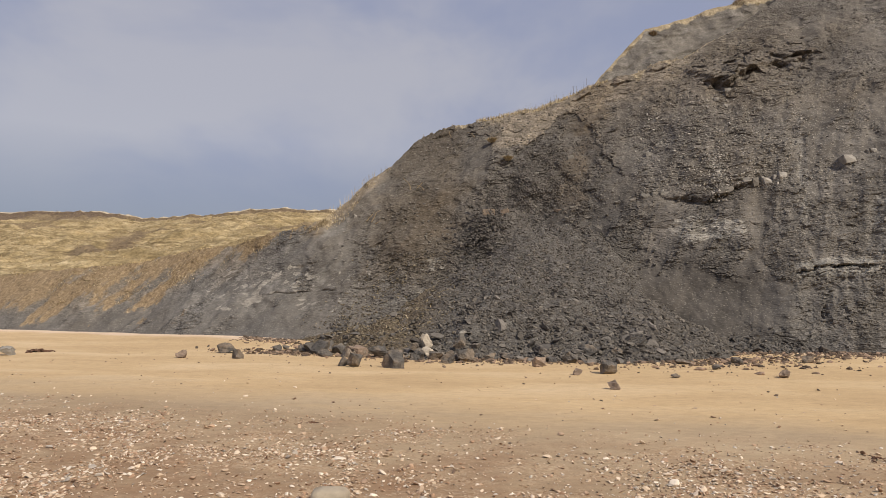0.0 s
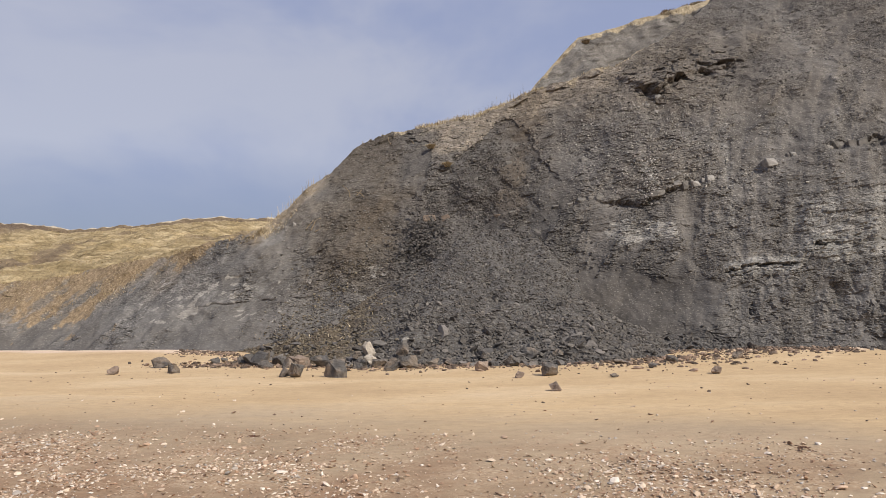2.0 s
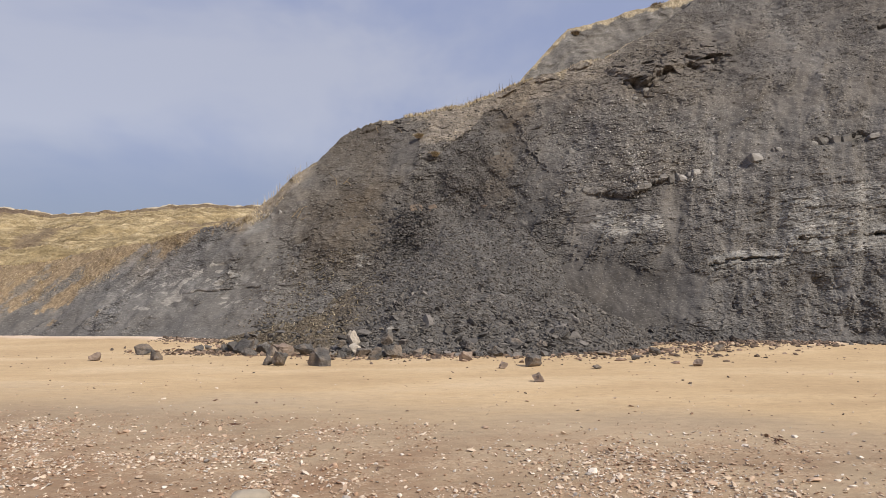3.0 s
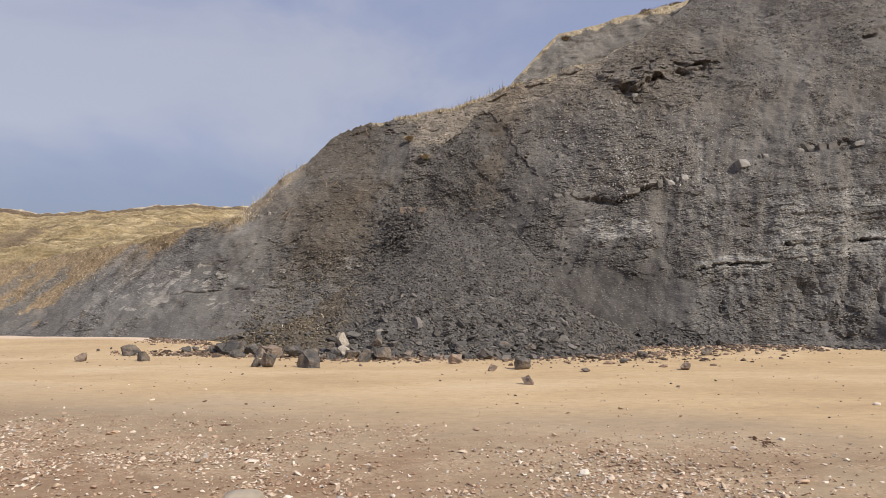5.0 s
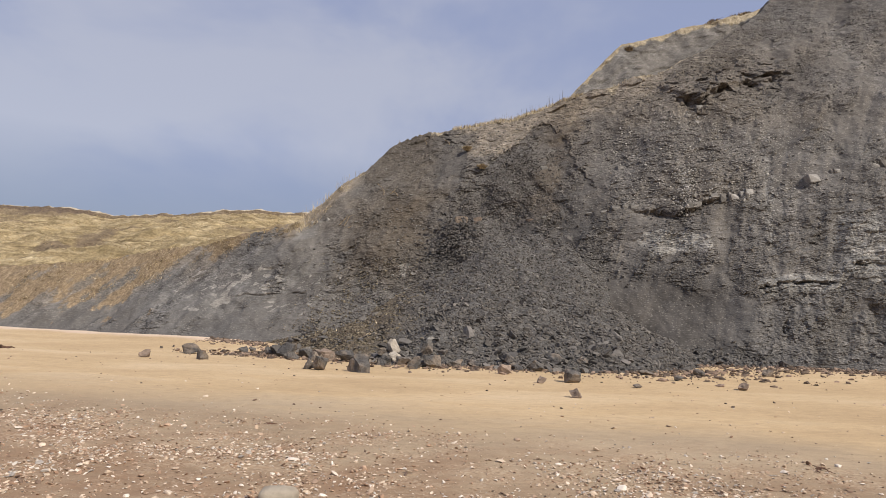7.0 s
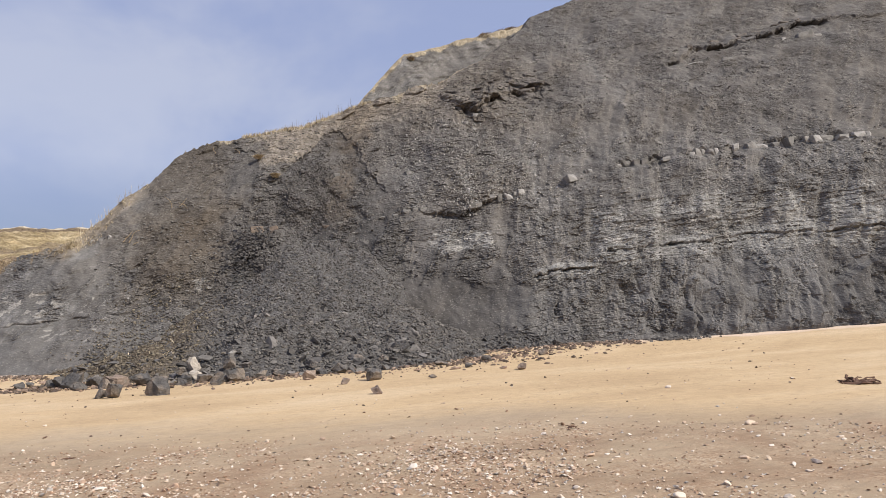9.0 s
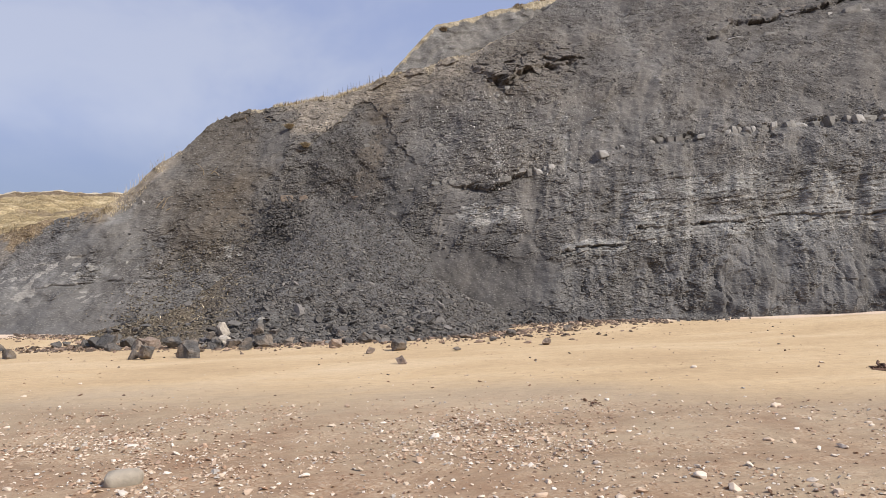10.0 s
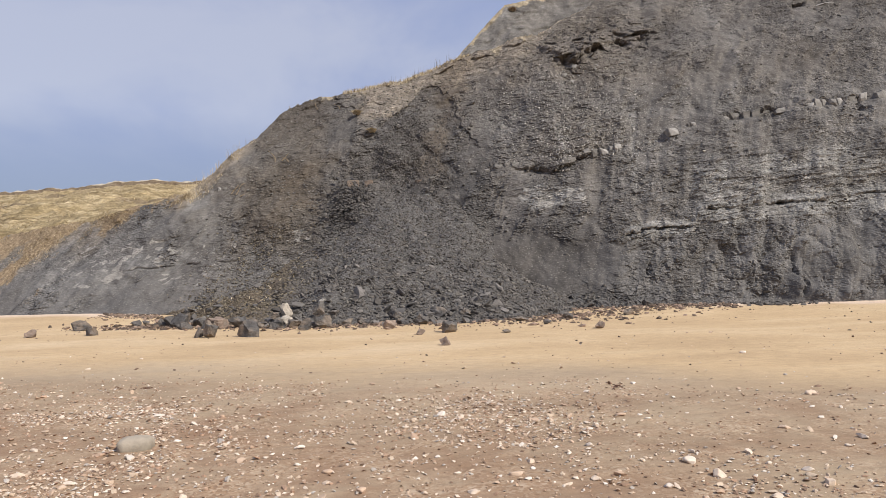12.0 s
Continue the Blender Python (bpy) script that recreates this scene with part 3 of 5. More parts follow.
def face_relief(x, z):
    """Relief of the face, metres towards the beach."""
    w = z - DIP * x
    right = smooth(x, 4, 9)
    low_part = 1 - 0.65 * smooth(x, -4.2, -6.0)
    d = 0.55 * fbm(x * 0.22, z * 0.25, 3.3, 3, 21) + 0.22 * fbm(x * 0.8, z * 0.8, 1.7, 3, 22)
    d = d + (0.08 + 0.14 * right) * fbm(downslope(x, z) * 1.1, z * 0.22, 0.6, 3, 23)
    d = d + 0.05 * smooth(x, 9, 12) * fbm(downslope(x, z) * 2.6, z * 0.6, 0.2, 3, 52)
    calm = calm_mask(x, z)
    broken = 1.0 - 0.88 * calm
    d = d + (0.03 + 0.06 * broken) * (0.15 - np.abs(fbm(x * 1.7, w * 1.5, 4.1, 4, 24)))
    d = d + low_part * (0.03 + 0.03 * broken) * fbm(x * 2.0, w * 2.4, 8.2, 3, 54) + broken * 0.02 * fbm(x * 4.0, w * 4.6, 2.2, 3, 25)
    mud = smooth(np.interp(x, LOWER_X, LOWER_Z) - z, 0.1, 0.8) * smooth(x, 4.5, 7)
    d = d + mud * np.interp(x, [7, 12], [0.35, 0.8]) * (0.11 * (0.3 - np.abs(fbm(x * 1.3, z * 0.7, 2.4, 4, 43, 0.6))) + 0.05 * angular(x, z, 16, 0.4))
    wx, wz = x + 0.12 * fbm(x * 2, z * 2, 0.1, 2, 39), w + 0.10 * fbm(x * 2, z * 2, 5.1, 2, 40)
    d = d + np.interp(x, [9, 13], [1.0, 0.8]) * broken * (0.030 * angular(wx, wz * 1.4, 3, 0.6) + 0.030 * shards(wx, wz, 4, 0.36, 0.20) + 0.030 * shards(wx, wz, 5, 0.17, 0.10))
    # thin beds that stand out as lines across the pale bench
    bench = smooth(x, 9.0, 11) * smooth(z, 2.2, 2.8) * smooth(z, 5.4, 4.6) + 0.6 * smooth(x, 4.8, 5.3) * smooth(x, 8.2, 7.6) * smooth(z, 3.1, 3.4) * smooth(z, 4.5, 4.1)
    lam = w * 5.5 + 0.8 * fbm(x * 0.7, z * 0.9, 0.8, 3, 77)
    tooth = lam - np.floor(lam)
    d = d + bench * smooth(fbm(x * 0.6, w * 3.0, 0.4, 3, 78), -0.12, 0.12) * 0.050 * (1 - tooth) * smooth(tooth, 0, 0.12)
    # open joints and small ledges
    bend, nick, depth_mix, chip_edge = 0.25 * perlin(x * 2, z * 2.5, 0.2, 79), 0.06 * angular(x, z, 83, 0.12), 0.6 + 0.8 * angular(x, z, 84, 0.2), 0.05 * angular(x, z, 81, 0.14)
    for jx, jz, jw, jh, depth in ((16.12, 6.3, 0.2, 0.2, 0.35), (11.55, 1.0, 0.07, 0.28, 0.25), (12.7, 1.05, 0.09, 0.35, 0.3), (12.65, 0.45, 0.14, 0.12, 0.2), (8.75, 1.15, 0.05, 0.28, 0.18), (9.2, 1.2, 0.05, 0.2, 0.18), (18.1, 6.6, 0.14, 0.3, 0.35)):
        sx = jx + bend
        d = d - 0.6 * depth * np.exp(-((x - sx - nick) / (0.6 * jw)) ** 2 - ((z - jz) / (1.3 * jh)) ** 4) * depth_mix
    for lx, lz, lw in ((9.6, 4.14, 0.55), (10.0, 3.85, 0.35), (12.2, 4.68, 0.5), (-6.9, 2.72, 0.4), (-6.9, 3.85, 0.45), (-6.3, 3.33, 0.3), (-2.85, 4.02, 0.5), (-3.0, 5.6, 0.5), (-3.3, 4.35, 0.4), (1.9, 4.42, 0.3), (17.4, 4.85, 0.6)):
        q = z - lz - DIP * (x - lx) - 0.16 * perlin(x * 2.5, lz, 0.4, 80) - chip_edge
        d = d + 0.075 * np.exp(-((x - lx) / lw) ** 2) * (0.5 + 1.2 * perlin(x * 5, lz, 0.7, 84)) * smooth(q, -0.02, 0.03) * smooth(q, 0.45, 0.05)
    # turf lip that hangs over the edge of the crest
    lip_edge = crest_z(x) - z
    d = d + (0.30 * smooth(x, 2.6, 3.2) * smooth(x, 7.6, 6.6) + 0.22 * smooth(x, -3.3, -2.8) * smooth(x, -0.3, -0.9)) * smooth(lip_edge - 0.2 * perlin(x * 1.5, 0.1, 0.3, 87) - 0.08 * angular(x, z, 88, 0.2), 0.40, 0.32) * np.clip(0.35 + 1.1 * perlin(x * 1.8, 0.2, 0.7, 82), 0, 1)
    # lower hard bed: a proud lip over an open slot
    bed = w * 0 + np.interp(x, LOWER_X, LOWER_Z)
    wob = z - bed - 0.10 * perlin(x * 1.3, 0.5, 0.5, 28) - 0.07 * perlin(x * 4.3, 0.5, 0.5, 29) - 0.05 * angular(x, z * 0.6, 9, 0.3) - 0.03 * angular(x, z, 10, 0.12)
    reach = smooth(x, 8.0, 8.5) * (1 - right_cover(x, z))
    open_slot = smooth(perlin(x * 0.75, 3.5, 0.5, 30), -0.12, 0.10) * (1 - smooth(x, 10.0, 10.2) * smooth(x, 10.75, 10.55)) * (0.55 + 0.45 * smooth(perlin(x * 3.1, 4.5, 0.5, 58), -0.2, 0.1))
    lip = 0.6 + 0.9 * perlin(x * 2.3, z * 0.5, 0.9, 46)
    d = d + reach * (0.10 * lip * np.exp(-((wob - 0.10) / 0.09) ** 2) - 0.36 * open_slot * lip * np.exp(-(wob / 0.028) ** 2)) - reach * 0.07 * smooth(perlin(x * 0.9, 7.5, 0.5, 55), 0.0, 0.15) * np.exp(-((wob + 0.17) / 0.022) ** 2)
    wl = z - np.interp(x, [-9, -7, -5, -4], [1.56, 1.69, 1.81, 1.88]) - 0.06 * perlin(x * 2.1, 0.4, 0.2, 56) - 0.04 * angular(x, z, 13, 0.25)
    d = d + smooth(x, -8.6, -7.6) * smooth(x, -4.2, -5) * smooth(perlin(x * 1.3, 1.4, 0.2, 57), -0.2, 0.05) * (0.05 * np.exp(-((wl - 0.05) / 0.06) ** 2) - 0.05 * np.exp(-((wl + 0.04) / 0.03) ** 2))
    # upper hard bed: broken recess in which the stones sit
    wu = z - np.interp(x, UPPER_X, UPPER_Z) - 0.06 * angular(x, z * 0.6, 11, 0.28) - 0.04 * angular(x, z, 12, 0.13)
    gaps = smooth(perlin(x * 1.5, 0.7, 0.3, 47), -0.1, 0.2)
    d = d - 0.24 * smooth(x, 11.9, 12.2) * (0.45 + 0.55 * gaps) * np.exp(-(wu / 0.16) ** 2) * (1 - right_cover(x, z))
    under = smooth(x, 5.0, 5.6) * smooth(x, 8.0, 7.4)
    d = d - 0.32 * under * (0.5 + perlin(x * 2.6, 0.1, 0.4, 51)) * np.exp(-((wu + 0.08 + 0.22 * perlin(x * 2.2, 0.4, 0.4, 48)) / 0.08) ** 2) + 0.10 * under * smooth(wu, -0.1, 0.1) * smooth(wu, 1.2, 0.1)
    # broken overhang high on the face
    line = np.interp(x, [6.9, 7.3, 7.7, 8.3, 9.0, 9.5, 10.1, 11.5, 12.5], [11.0, 10.2, 9.5, 9.4, 10.0, 10.37, 10.14, 10.6, 10.9])
    crag = smooth(x, 6.9, 7.5) * smooth(x, 12.4, 11.2)
    jag = line + 0.35 * perlin(x * 2.1, 0.3, 0.3, 46)
    d = d + crag * (0.22 * smooth(z - jag, -0.05, 0.15) * smooth(z - jag, 1.4, 0.2) + 0.20 * angular(x, z * 0.8, 6, 0.5) * np.exp(-((z - jag - 0.3) / 0.9) ** 2) + 0.10 * angular(x, z, 8, 0.22) * np.exp(-((z - jag - 0.2) / 0.8) ** 2) - 0.34 * np.exp(-((z - jag + 0.10 + 0.3 * perlin(x * 3.2, z * 2, 0.7, 50)) / 0.15) ** 2) * smooth(perlin(x * 1.9, 0.2, 0.4, 49), -0.05, 0.2) - 0.3 * smooth(perlin(x * 1.7, z * 2.3, 0.9, 44), 0.14, 0.3) * np.exp(-((z - jag - 0.5) / 0.8) ** 2))
    high = z - np.interp(x, HIGH_X, HIGH_Z) - 0.25 * perlin(x * 1.1, 1.5, 0.5, 33) - 0.15 * perlin(x * 3.4, 1.5, 0.5, 53) - 0.12 * angular(x, z * 0.6, 14, 0.45) - 0.06 * angular(x, z, 15, 0.2)
    d = d - 0.50 * np.exp(-(high / 0.09) ** 2) * smooth(x, 16.6, 18) * smooth(x, 28, 26.5) * smooth(perlin(x * 0.8, 2.5, 0.5, 32), -0.25, 0.0) * smooth(perlin(x * 2.2, 2.5, 0.5, 60), -0.25, 0.0) + 0.25 * smooth(x, 17, 19) * np.exp(-((high - 0.3) / 0.2) ** 2)
    d = d - 0.35 * np.exp(-((x + 0.75 + 0.3 * perlin(x * 3, z * 3, 0.2, 59)) / 0.2) ** 2 - ((z - 3.5) / 0.10) ** 2)
    d = d - 0.12 * scar_mask(x, z) * smooth(z, 3.5, 5.5) * smooth(fbm(x * 1.1, z * 1.1, 0.4, 3, 96), -0.2, 0.25) + 0.22 * right_cover(x, z)
    # deep upright cracks low down
    cracks = np.exp(-(perlin(x * 2.6, z * 0.8, 9.1, 34) / 0.06) ** 2) * smooth(x, 8, 12) * smooth(z, 2.4, 1.5) * smooth(perlin(x * 0.7, z * 0.8, 2.1, 50), -0.05, 0.2)
    return (d - 0.06 * cracks) * smooth(z, -0.2, 0.5)


APEX = (2.0, 23.7, 4.05)


def fan_z(x, y):
    """The rubble fan: a cone of fallen rock against the face."""
    x, y = np.asarray(x, float), np.asarray(y, float)
    side = np.abs(x - APEX[0] + 0.5 * perlin(y * 0.5, 0.3, 0.1, 45))
    side = np.where(x < APEX[0], side * 0.74, side * 1.02)
    r = np.hypot(np.maximum(0, side - 1.0) * 1.12 + 0.2 * side, y - APEX[1])
    z = APEX[2] - 0.80 * r + 0.026 * np.minimum(r, 9) ** 2
    z = z + 0.55 * fbm(x * 0.45, y * 0.5, 0.7, 4, 41) + 0.10 * fbm(x * 1.8, y * 1.8, 0.7, 3, 42)
    apron = 0.55 - 0.75 * np.abs(y - np.interp(x, FOOT_X, FOOT_Y) - 0.1) - 0.5 * smooth(x, 7.5, 9.5) - 0.6 * smooth(x, -4, -8)
    return np.maximum(z, apron)


# ---- the ground ----
def build_beach():
    xs = np.concatenate([-np.geomspace(1800, 26, 16), np.arange(-25, 26.01, 0.16), np.geomspace(27, 1800, 16)])
    ys = np.concatenate([-np.geomspace(1800, 4, 14), np.arange(-3, 27.01, 0.15), np.geomspace(28, 1800, 14)])
    x, y = np.meshgrid(xs, ys)
    z = beach_z(x, y) - 0.6 * smooth(y, 30, 40)
    line = 8.6 - 0.22 * (x - 1) + 1.3 * fbm(x * 0.18, y * 0.1, 0, 2, 53)
    damp = smooth(y - line + 0.10 * np.maximum(0, x - 1), 4.0, -2.0)
    shingle = smooth(y - line, 0.5, -1.5)
    foot = np.interp(x, FOOT_X, FOOT_Y)
    ruddy = smooth(y - 6.6 + 0.32 * (x - 0.5) + 1.3 * fbm(x * 0.6, y * 0.7, 0.3, 3, 55), 0.7, -0.9) * smooth(x, 4.2, 1.8)
    drift = smooth(y - foot + 0.5 * fbm(x * 0.8, y * 0.8, 0.3, 3, 54), -1.0, -0.3) * np.maximum(smooth(x, 6.5, 8.5), smooth(x, -6, -8))
    return tagged(mesh_object("ground", np.stack([x, y, z], -1).reshape(-1, 3), grid_faces(len(ys), len(xs)), SAND, None, True,
                              {"damp": damp, "shingle": shingle, "drift": drift, "ruddy": ruddy}),
                  "golden beach sand, damp and brown towards the shingle", "beach", kind="structure")


def build_cliff():
    xs = np.concatenate([np.linspace(-40, -22.3, 60), np.linspace(-21.9, -14.05, 110), np.arange(-14, 20, 0.040), np.arange(20, 29, 0.07), np.linspace(29.3, 45, 60)])
    rows = 400
    back = np.array([0.10, 0.3, 0.6, 1.0, 1.6, 2.6])
    s = np.linspace(0, 1, rows)[:, None]
    x = np.repeat(xs[None], rows, 0)
    top = crest_z(xs) + 0.20 * fbm(xs * 0.7, 0.3, 0.1, 4, 61) + 0.14 * fbm(xs * 3.6, 0.3, 0.4, 4, 69, 0.7) * np.interp(xs, [-6, -5, -1, 1, 10], [0.3, 1, 1, 0.4, 0.6]) + 0.07 * angular(xs, 0 * xs, 99, 0.3) * np.interp(xs, [-6, -4.5, -1, 0], [0.2, 1, 1, 0])
    z = -0.5 + s * (top[None] + 0.5)
    d = face_relief(x, z)
    y = face_y(x, z) - d
    z = z + 0.05 * fbm(x * 3.0, z * 3.0, 5.5, 3, 62) * smooth(s, 0.02, 0.1)
    jit = np.random.default_rng(8)
    calm = calm_mask(x, z) * (1 - 0.9 * smooth(x, -7, -9) * smooth(top[None] - z, 2.6, 1.4))
    y = y + jit.normal(0, 1.0, y.shape) * ((top + 0.5) / rows * np.interp(xs, [-5.5, -3.5], [0.03, 0.11]))[None] * (1 - 0.9 * calm)
    w = z - DIP * x
    edge = top[None] - z
    grass_down = np.interp(xs, [-40, -20, -15, -12, -9, -7, -5.5, -4.6, -4.0, -1.5, 0, 2, 4, 8, 10], [1.7, 1.6, 1.5, 1.2, 0.5, 0.1, -0.05, -0.2, -0.3, -0.2, 0.12, 0.1, -0.05, -0.2, -0.5])[None]
    ragged = fbm(x * 0.8 - z * 0.5, z * 0.4 + x * 0.2, 0.3, 4, 63)
    left = smooth(x, -7, -10)
    grass = smooth(edge + (1.2 + 1.4 * left) * ragged + 0.7 * fbm(x * 2.2 + z, z * 1.3, 0.7, 3, 68), grass_down + 0.5 + 0.7 * left, grass_down - 0.5 - 0.9 * left) * smooth(x, 11, 9)
    patches = fbm(x * 0.3, z * 0.3, 0.9, 4, 64)
    scar, cover = scar_mask(x, z), right_cover(x, z)
    old_slip = smooth(x + 0.35 * angular(x, z, 92, 0.5) + 0.4 * fbm(x, z * 0.6, 0.5, 3, 93), -4.95, -4.35) * smooth(x, -1.0, -2.2) * smooth(z, 1.2, 2.4)
    low = np.interp(x, LOWER_X, LOWER_Z)
    warm = 0.25 + 0.55 * smooth(x, -9, -13) * smooth(edge, 2.2, 1.0) + 0.35 * smooth(z, 2.5, 6) + 0.5 * patches
    warm = warm + 0.35 * smooth(z, 7.0, 9.0) * smooth(x, 1, 3) * smooth(x, 14, 9) - 0.35 * scar - 0.5 * cover - 0.3 * smooth(low - z, 0.2, 0.8) * smooth(x, 6, 9)
    warm = np.maximum(warm, old_slip * smooth(patches, -0.5, 0.0))
    soil = smooth(edge + 0.5 * ragged, 2.0, 1.1) * smooth(x, -1.2, -0.2) * smooth(x, 9, 7) * (1 - scar)
    flank = smooth(edge + 0.3 * ragged, 0.8, 0.4) * smooth(x, -8, -6.5) * smooth(x, -4.4, -5.0)
    brown = np.clip(np.maximum(warm, 1.0 * np.maximum(soil, flank)) - 0.35 * smooth(x, -6, -8) * smooth(x, -13, -10) * (1 - grass), 0, 1)
    from_low = z - low
    blotch = fbm(x * 0.9, z * 1.1, 0.2, 4, 67, 0.6)
    band = np.exp(-(from_low / 0.26) ** 2) * smooth(x, 8.0, 8.5)
    bench = smooth(from_low, -0.8, -0.2) * smooth(from_low, 2.2, 1.0) * smooth(x, 9.8, 11) * smooth(blotch, -0.32, 0.22)
    lens = smooth(np.hypot((x - 6.2) / 1.0, (z - 3.62) / 0.42) + 0.7 * blotch, 1.1, 0.7)
    crust = smooth(fbm(x * 1.3 + 0.6 * z, z * 0.9, 0.2, 5, 65, 0.65), 0.0, 0.45) * smooth(x, -3.6, -5.2) * smooth(x, -12.5, -9) * smooth(z, 0.4, 1.2)
    shed = smooth(fbm(x * 1.1 - 0.9 * z, z * 0.8 + 0.25 * x, 0.6, 4, 99, 0.55), 0.02, 0.22) * smooth(z, 0.5, 1.3)
    torn = smooth(np.hypot((x - 8.8) / 3.8, (z - 10.4 - 0.25 * (x - 9)) / 1.9) + 0.8 * blotch, 1.1, 0.6)
    ochre = 0.28 * smooth(np.abs(x + 2.6 - 0.45 * (z - 4)) + 1.3 * blotch, 1.0, 0.1) * smooth(z, 2.2, 3.0) * smooth(z, 6.6, 5.2) + 0.5 * smooth(np.abs(x - 2.6 - 0.3 * (z - 6)) + 0.8 * blotch, 0.7, 0.2) * smooth(z, 4, 5) + 0.10 * torn
    sheet = smooth(np.hypot((x - 0.8) / 1.6, (z - 7.9) / 0.75) + 0.8 * blotch, 1.1, 0.6) * (1 - scar)
    chute = np.exp(-((x - np.interp(z, [6.4, 8, 10, 11.7, 13, 15], [12.25, 13.25, 14.0, 14.2, 14.7, 15.3])) / np.interp(z, [6.4, 10, 13], [0.22, 0.40, 0.65])) ** 2) * smooth(z, 6.2, 7.2) * smooth(z, 15.5, 13.5)
    streak = np.exp(-((x - 6.85) / 0.22) ** 2) * smooth(z, 4.5, 4.8) * smooth(z, 7.2, 6.0) + np.exp(-((x - 8.75 - 0.22 * (z - 3.5)) / 0.25) ** 2) * smooth(z, 2.8, 3.8) * smooth(z, 8, 6.5)
    pale = np.clip(0.85 * band + 0.9 * bench + 0.95 * lens + 0.14 * crust + 0.10 * shed * smooth(x, -3.4, -4.8) + 0.25 * sheet + 0.30 * chute + 0.35 * streak + 0.12, 0, 1) * (1 - cover)
    flecks = np.clip(0.45 + 0.55 * smooth(x, 4.0, 4.8) * smooth(z, 4.7, 5.2) * smooth(z, 9.5, 7.5) * smooth(x, 13, 9) + streak, 0, 1)
    across = downslope(x, z)
    far_right = smooth(x, 7, 11)
    streaks = 0.5 + (1 - 0.88 * far_right) * (0.75 * fbm(across * 1.6, z * 0.30, 0.2, 4, 85, 0.6) + 0.45 * fbm(across * 5, z * 0.8, 0.6, 3, 86))
    streaks = np.clip(streaks + far_right * (1 - 0.6 * smooth(z, 5.6, 4.8)) * (1 - 0.4 * smooth(z, 7, 8)) * (0.8 * fbm(across * 0.75, z * 0.8, 0.4, 5, 94, 0.6) + 0.25 * fbm(x * 2.2, z * 2.6, 0.4, 3, 95) - 0.08 * smooth(z, 7, 10)), 0, 1)
    cell = angular(across * 1.1, z * 1.3, 87, 0.34) + 0.9 * fbm(across * 0.8, z * 0.9, 0.5, 3, 90)
    plate = 0.62 * smooth(cell, 0.26, 0.36) * smooth(np.hypot((x + 8.7) / 2.3, (z - 1.9) / 0.9) + 0.6 * blotch, 1.1, 0.7)
    plate = np.maximum(plate, 0.8 * smooth(angular(x, z * 1.4, 88, 0.2), 0.05, 0.2) * smooth(np.hypot((x + 2.2) / 0.4, (z - 2.65) / 0.28), 1.1, 0.8))
    plate = np.maximum(plate, 0.6 * smooth(angular(x, z * 1.3, 91, 0.35), 0.3, 0.4) * smooth(np.hypot((x - 2.2) / 1.6, (z - 3.4) / 0.7) + 0.5 * blotch, 1.1, 0.7))
    plate = np.maximum(plate, 0.6 * smooth(angular(across, z * 1.5, 89, 0.26), 0.5, 0.58) * smooth(x, -4.5, -5.5) * smooth(x, -12.5, -10.5) * smooth(z, 0.7, 1.1) * smooth(z, 3.2, 2.6))
    plate = np.maximum(plate, 0.75 * smooth(angular(x, z * 2.4, 101, 0.42), 0.0, 0.12) * lens)
    plate = np.maximum(plate, 0.6 * smooth(angular(x, z * 2.6, 102, 0.5), 0.35, 0.45) * smooth(x, 9.5, 11) * smooth(from_low, -0.7, -0.2) * smooth(from_low, 1.6, 0.7) * (1 - cover))
    verts = [np.stack([x, y, z], -1)]
    soil = 0.9 * np.maximum(np.maximum(soil * smooth(ragged, -0.35, 0.1), sheet), flank)
    soil = np.maximum(soil, 0.75 * smooth(edge + 0.6 * ragged, 1.3, 0.7) * smooth(x, 2.2, 3.2) * smooth(x, 8.0, 6.5))
    soil = np.maximum(soil, 0.08 * torn + 0.25 * chute)
    soil = np.maximum(soil, 0.6 * smooth(x, -8, -11) * smooth(edge + 1.2 * ragged, 2.3, 1.2))
    # last mask tones down scar, old slip, below the crest, right-hand patches
    attrs = {"calm": [calm], "streaks": [streaks], "plate": [plate], "grass": [grass], "brown": [brown], "pale": [pale], "flecks": [flecks], "soil": [soil], "gold": [smooth(x, -6, -8)], "ochre": [np.clip(ochre, 0, 1)], "dust": [np.clip(smooth(x, -5.0, -6.2) * (0.15 + 0.75 * shed) * smooth(z, 0.3, 1.2) * (1 - soil) + 0.35 * chute + 0.38 * smooth(x, 7.6, 9.2) * smooth(z, 0.6, 1.6) * smooth(z, 8.5, 6.5) * (1 - cover), 0, 1)], "darker": [np.clip(0.75 * scar + (0.25 + 0.5 * smooth(z, 2.4, 4.8)) * old_slip * smooth(x, -4.9, -3.9) * (1 - scar) + 0.5 * smooth(edge, 0.75, 0.5) * smooth(x, -4.2, -3.5) * smooth(x, -0.4, -1.0) + far_right * 0.6 * smooth(fbm(across * 0.9, z * 0.6, 0.7, 4, 97, 0.55), 0.05, 0.25) + 0.12 * smooth(x, 12, 18) * smooth(z, 6, 9) + 0.5 * cover + 0.85 * smooth(x, 9.0, 6.8) * smooth(x, 1, 3.5) * smooth(z + 1.0 * patches, 3.4, 2.0) * (1 - scar), 0, 1)]}
    yb, zb = y[-1], z[-1]
    bumps = 0.12 * fbm(xs[None] * 0.9, back[:, None] * 1.2, 0.4, 3, 66)
    turf = (smooth(xs, 11, 9) * np.interp(xs, [-7.6, -6.4, -2, -1], [1, 0.35, 0.22, 1]))[None]
    yt = yb[None] + back[:, None]
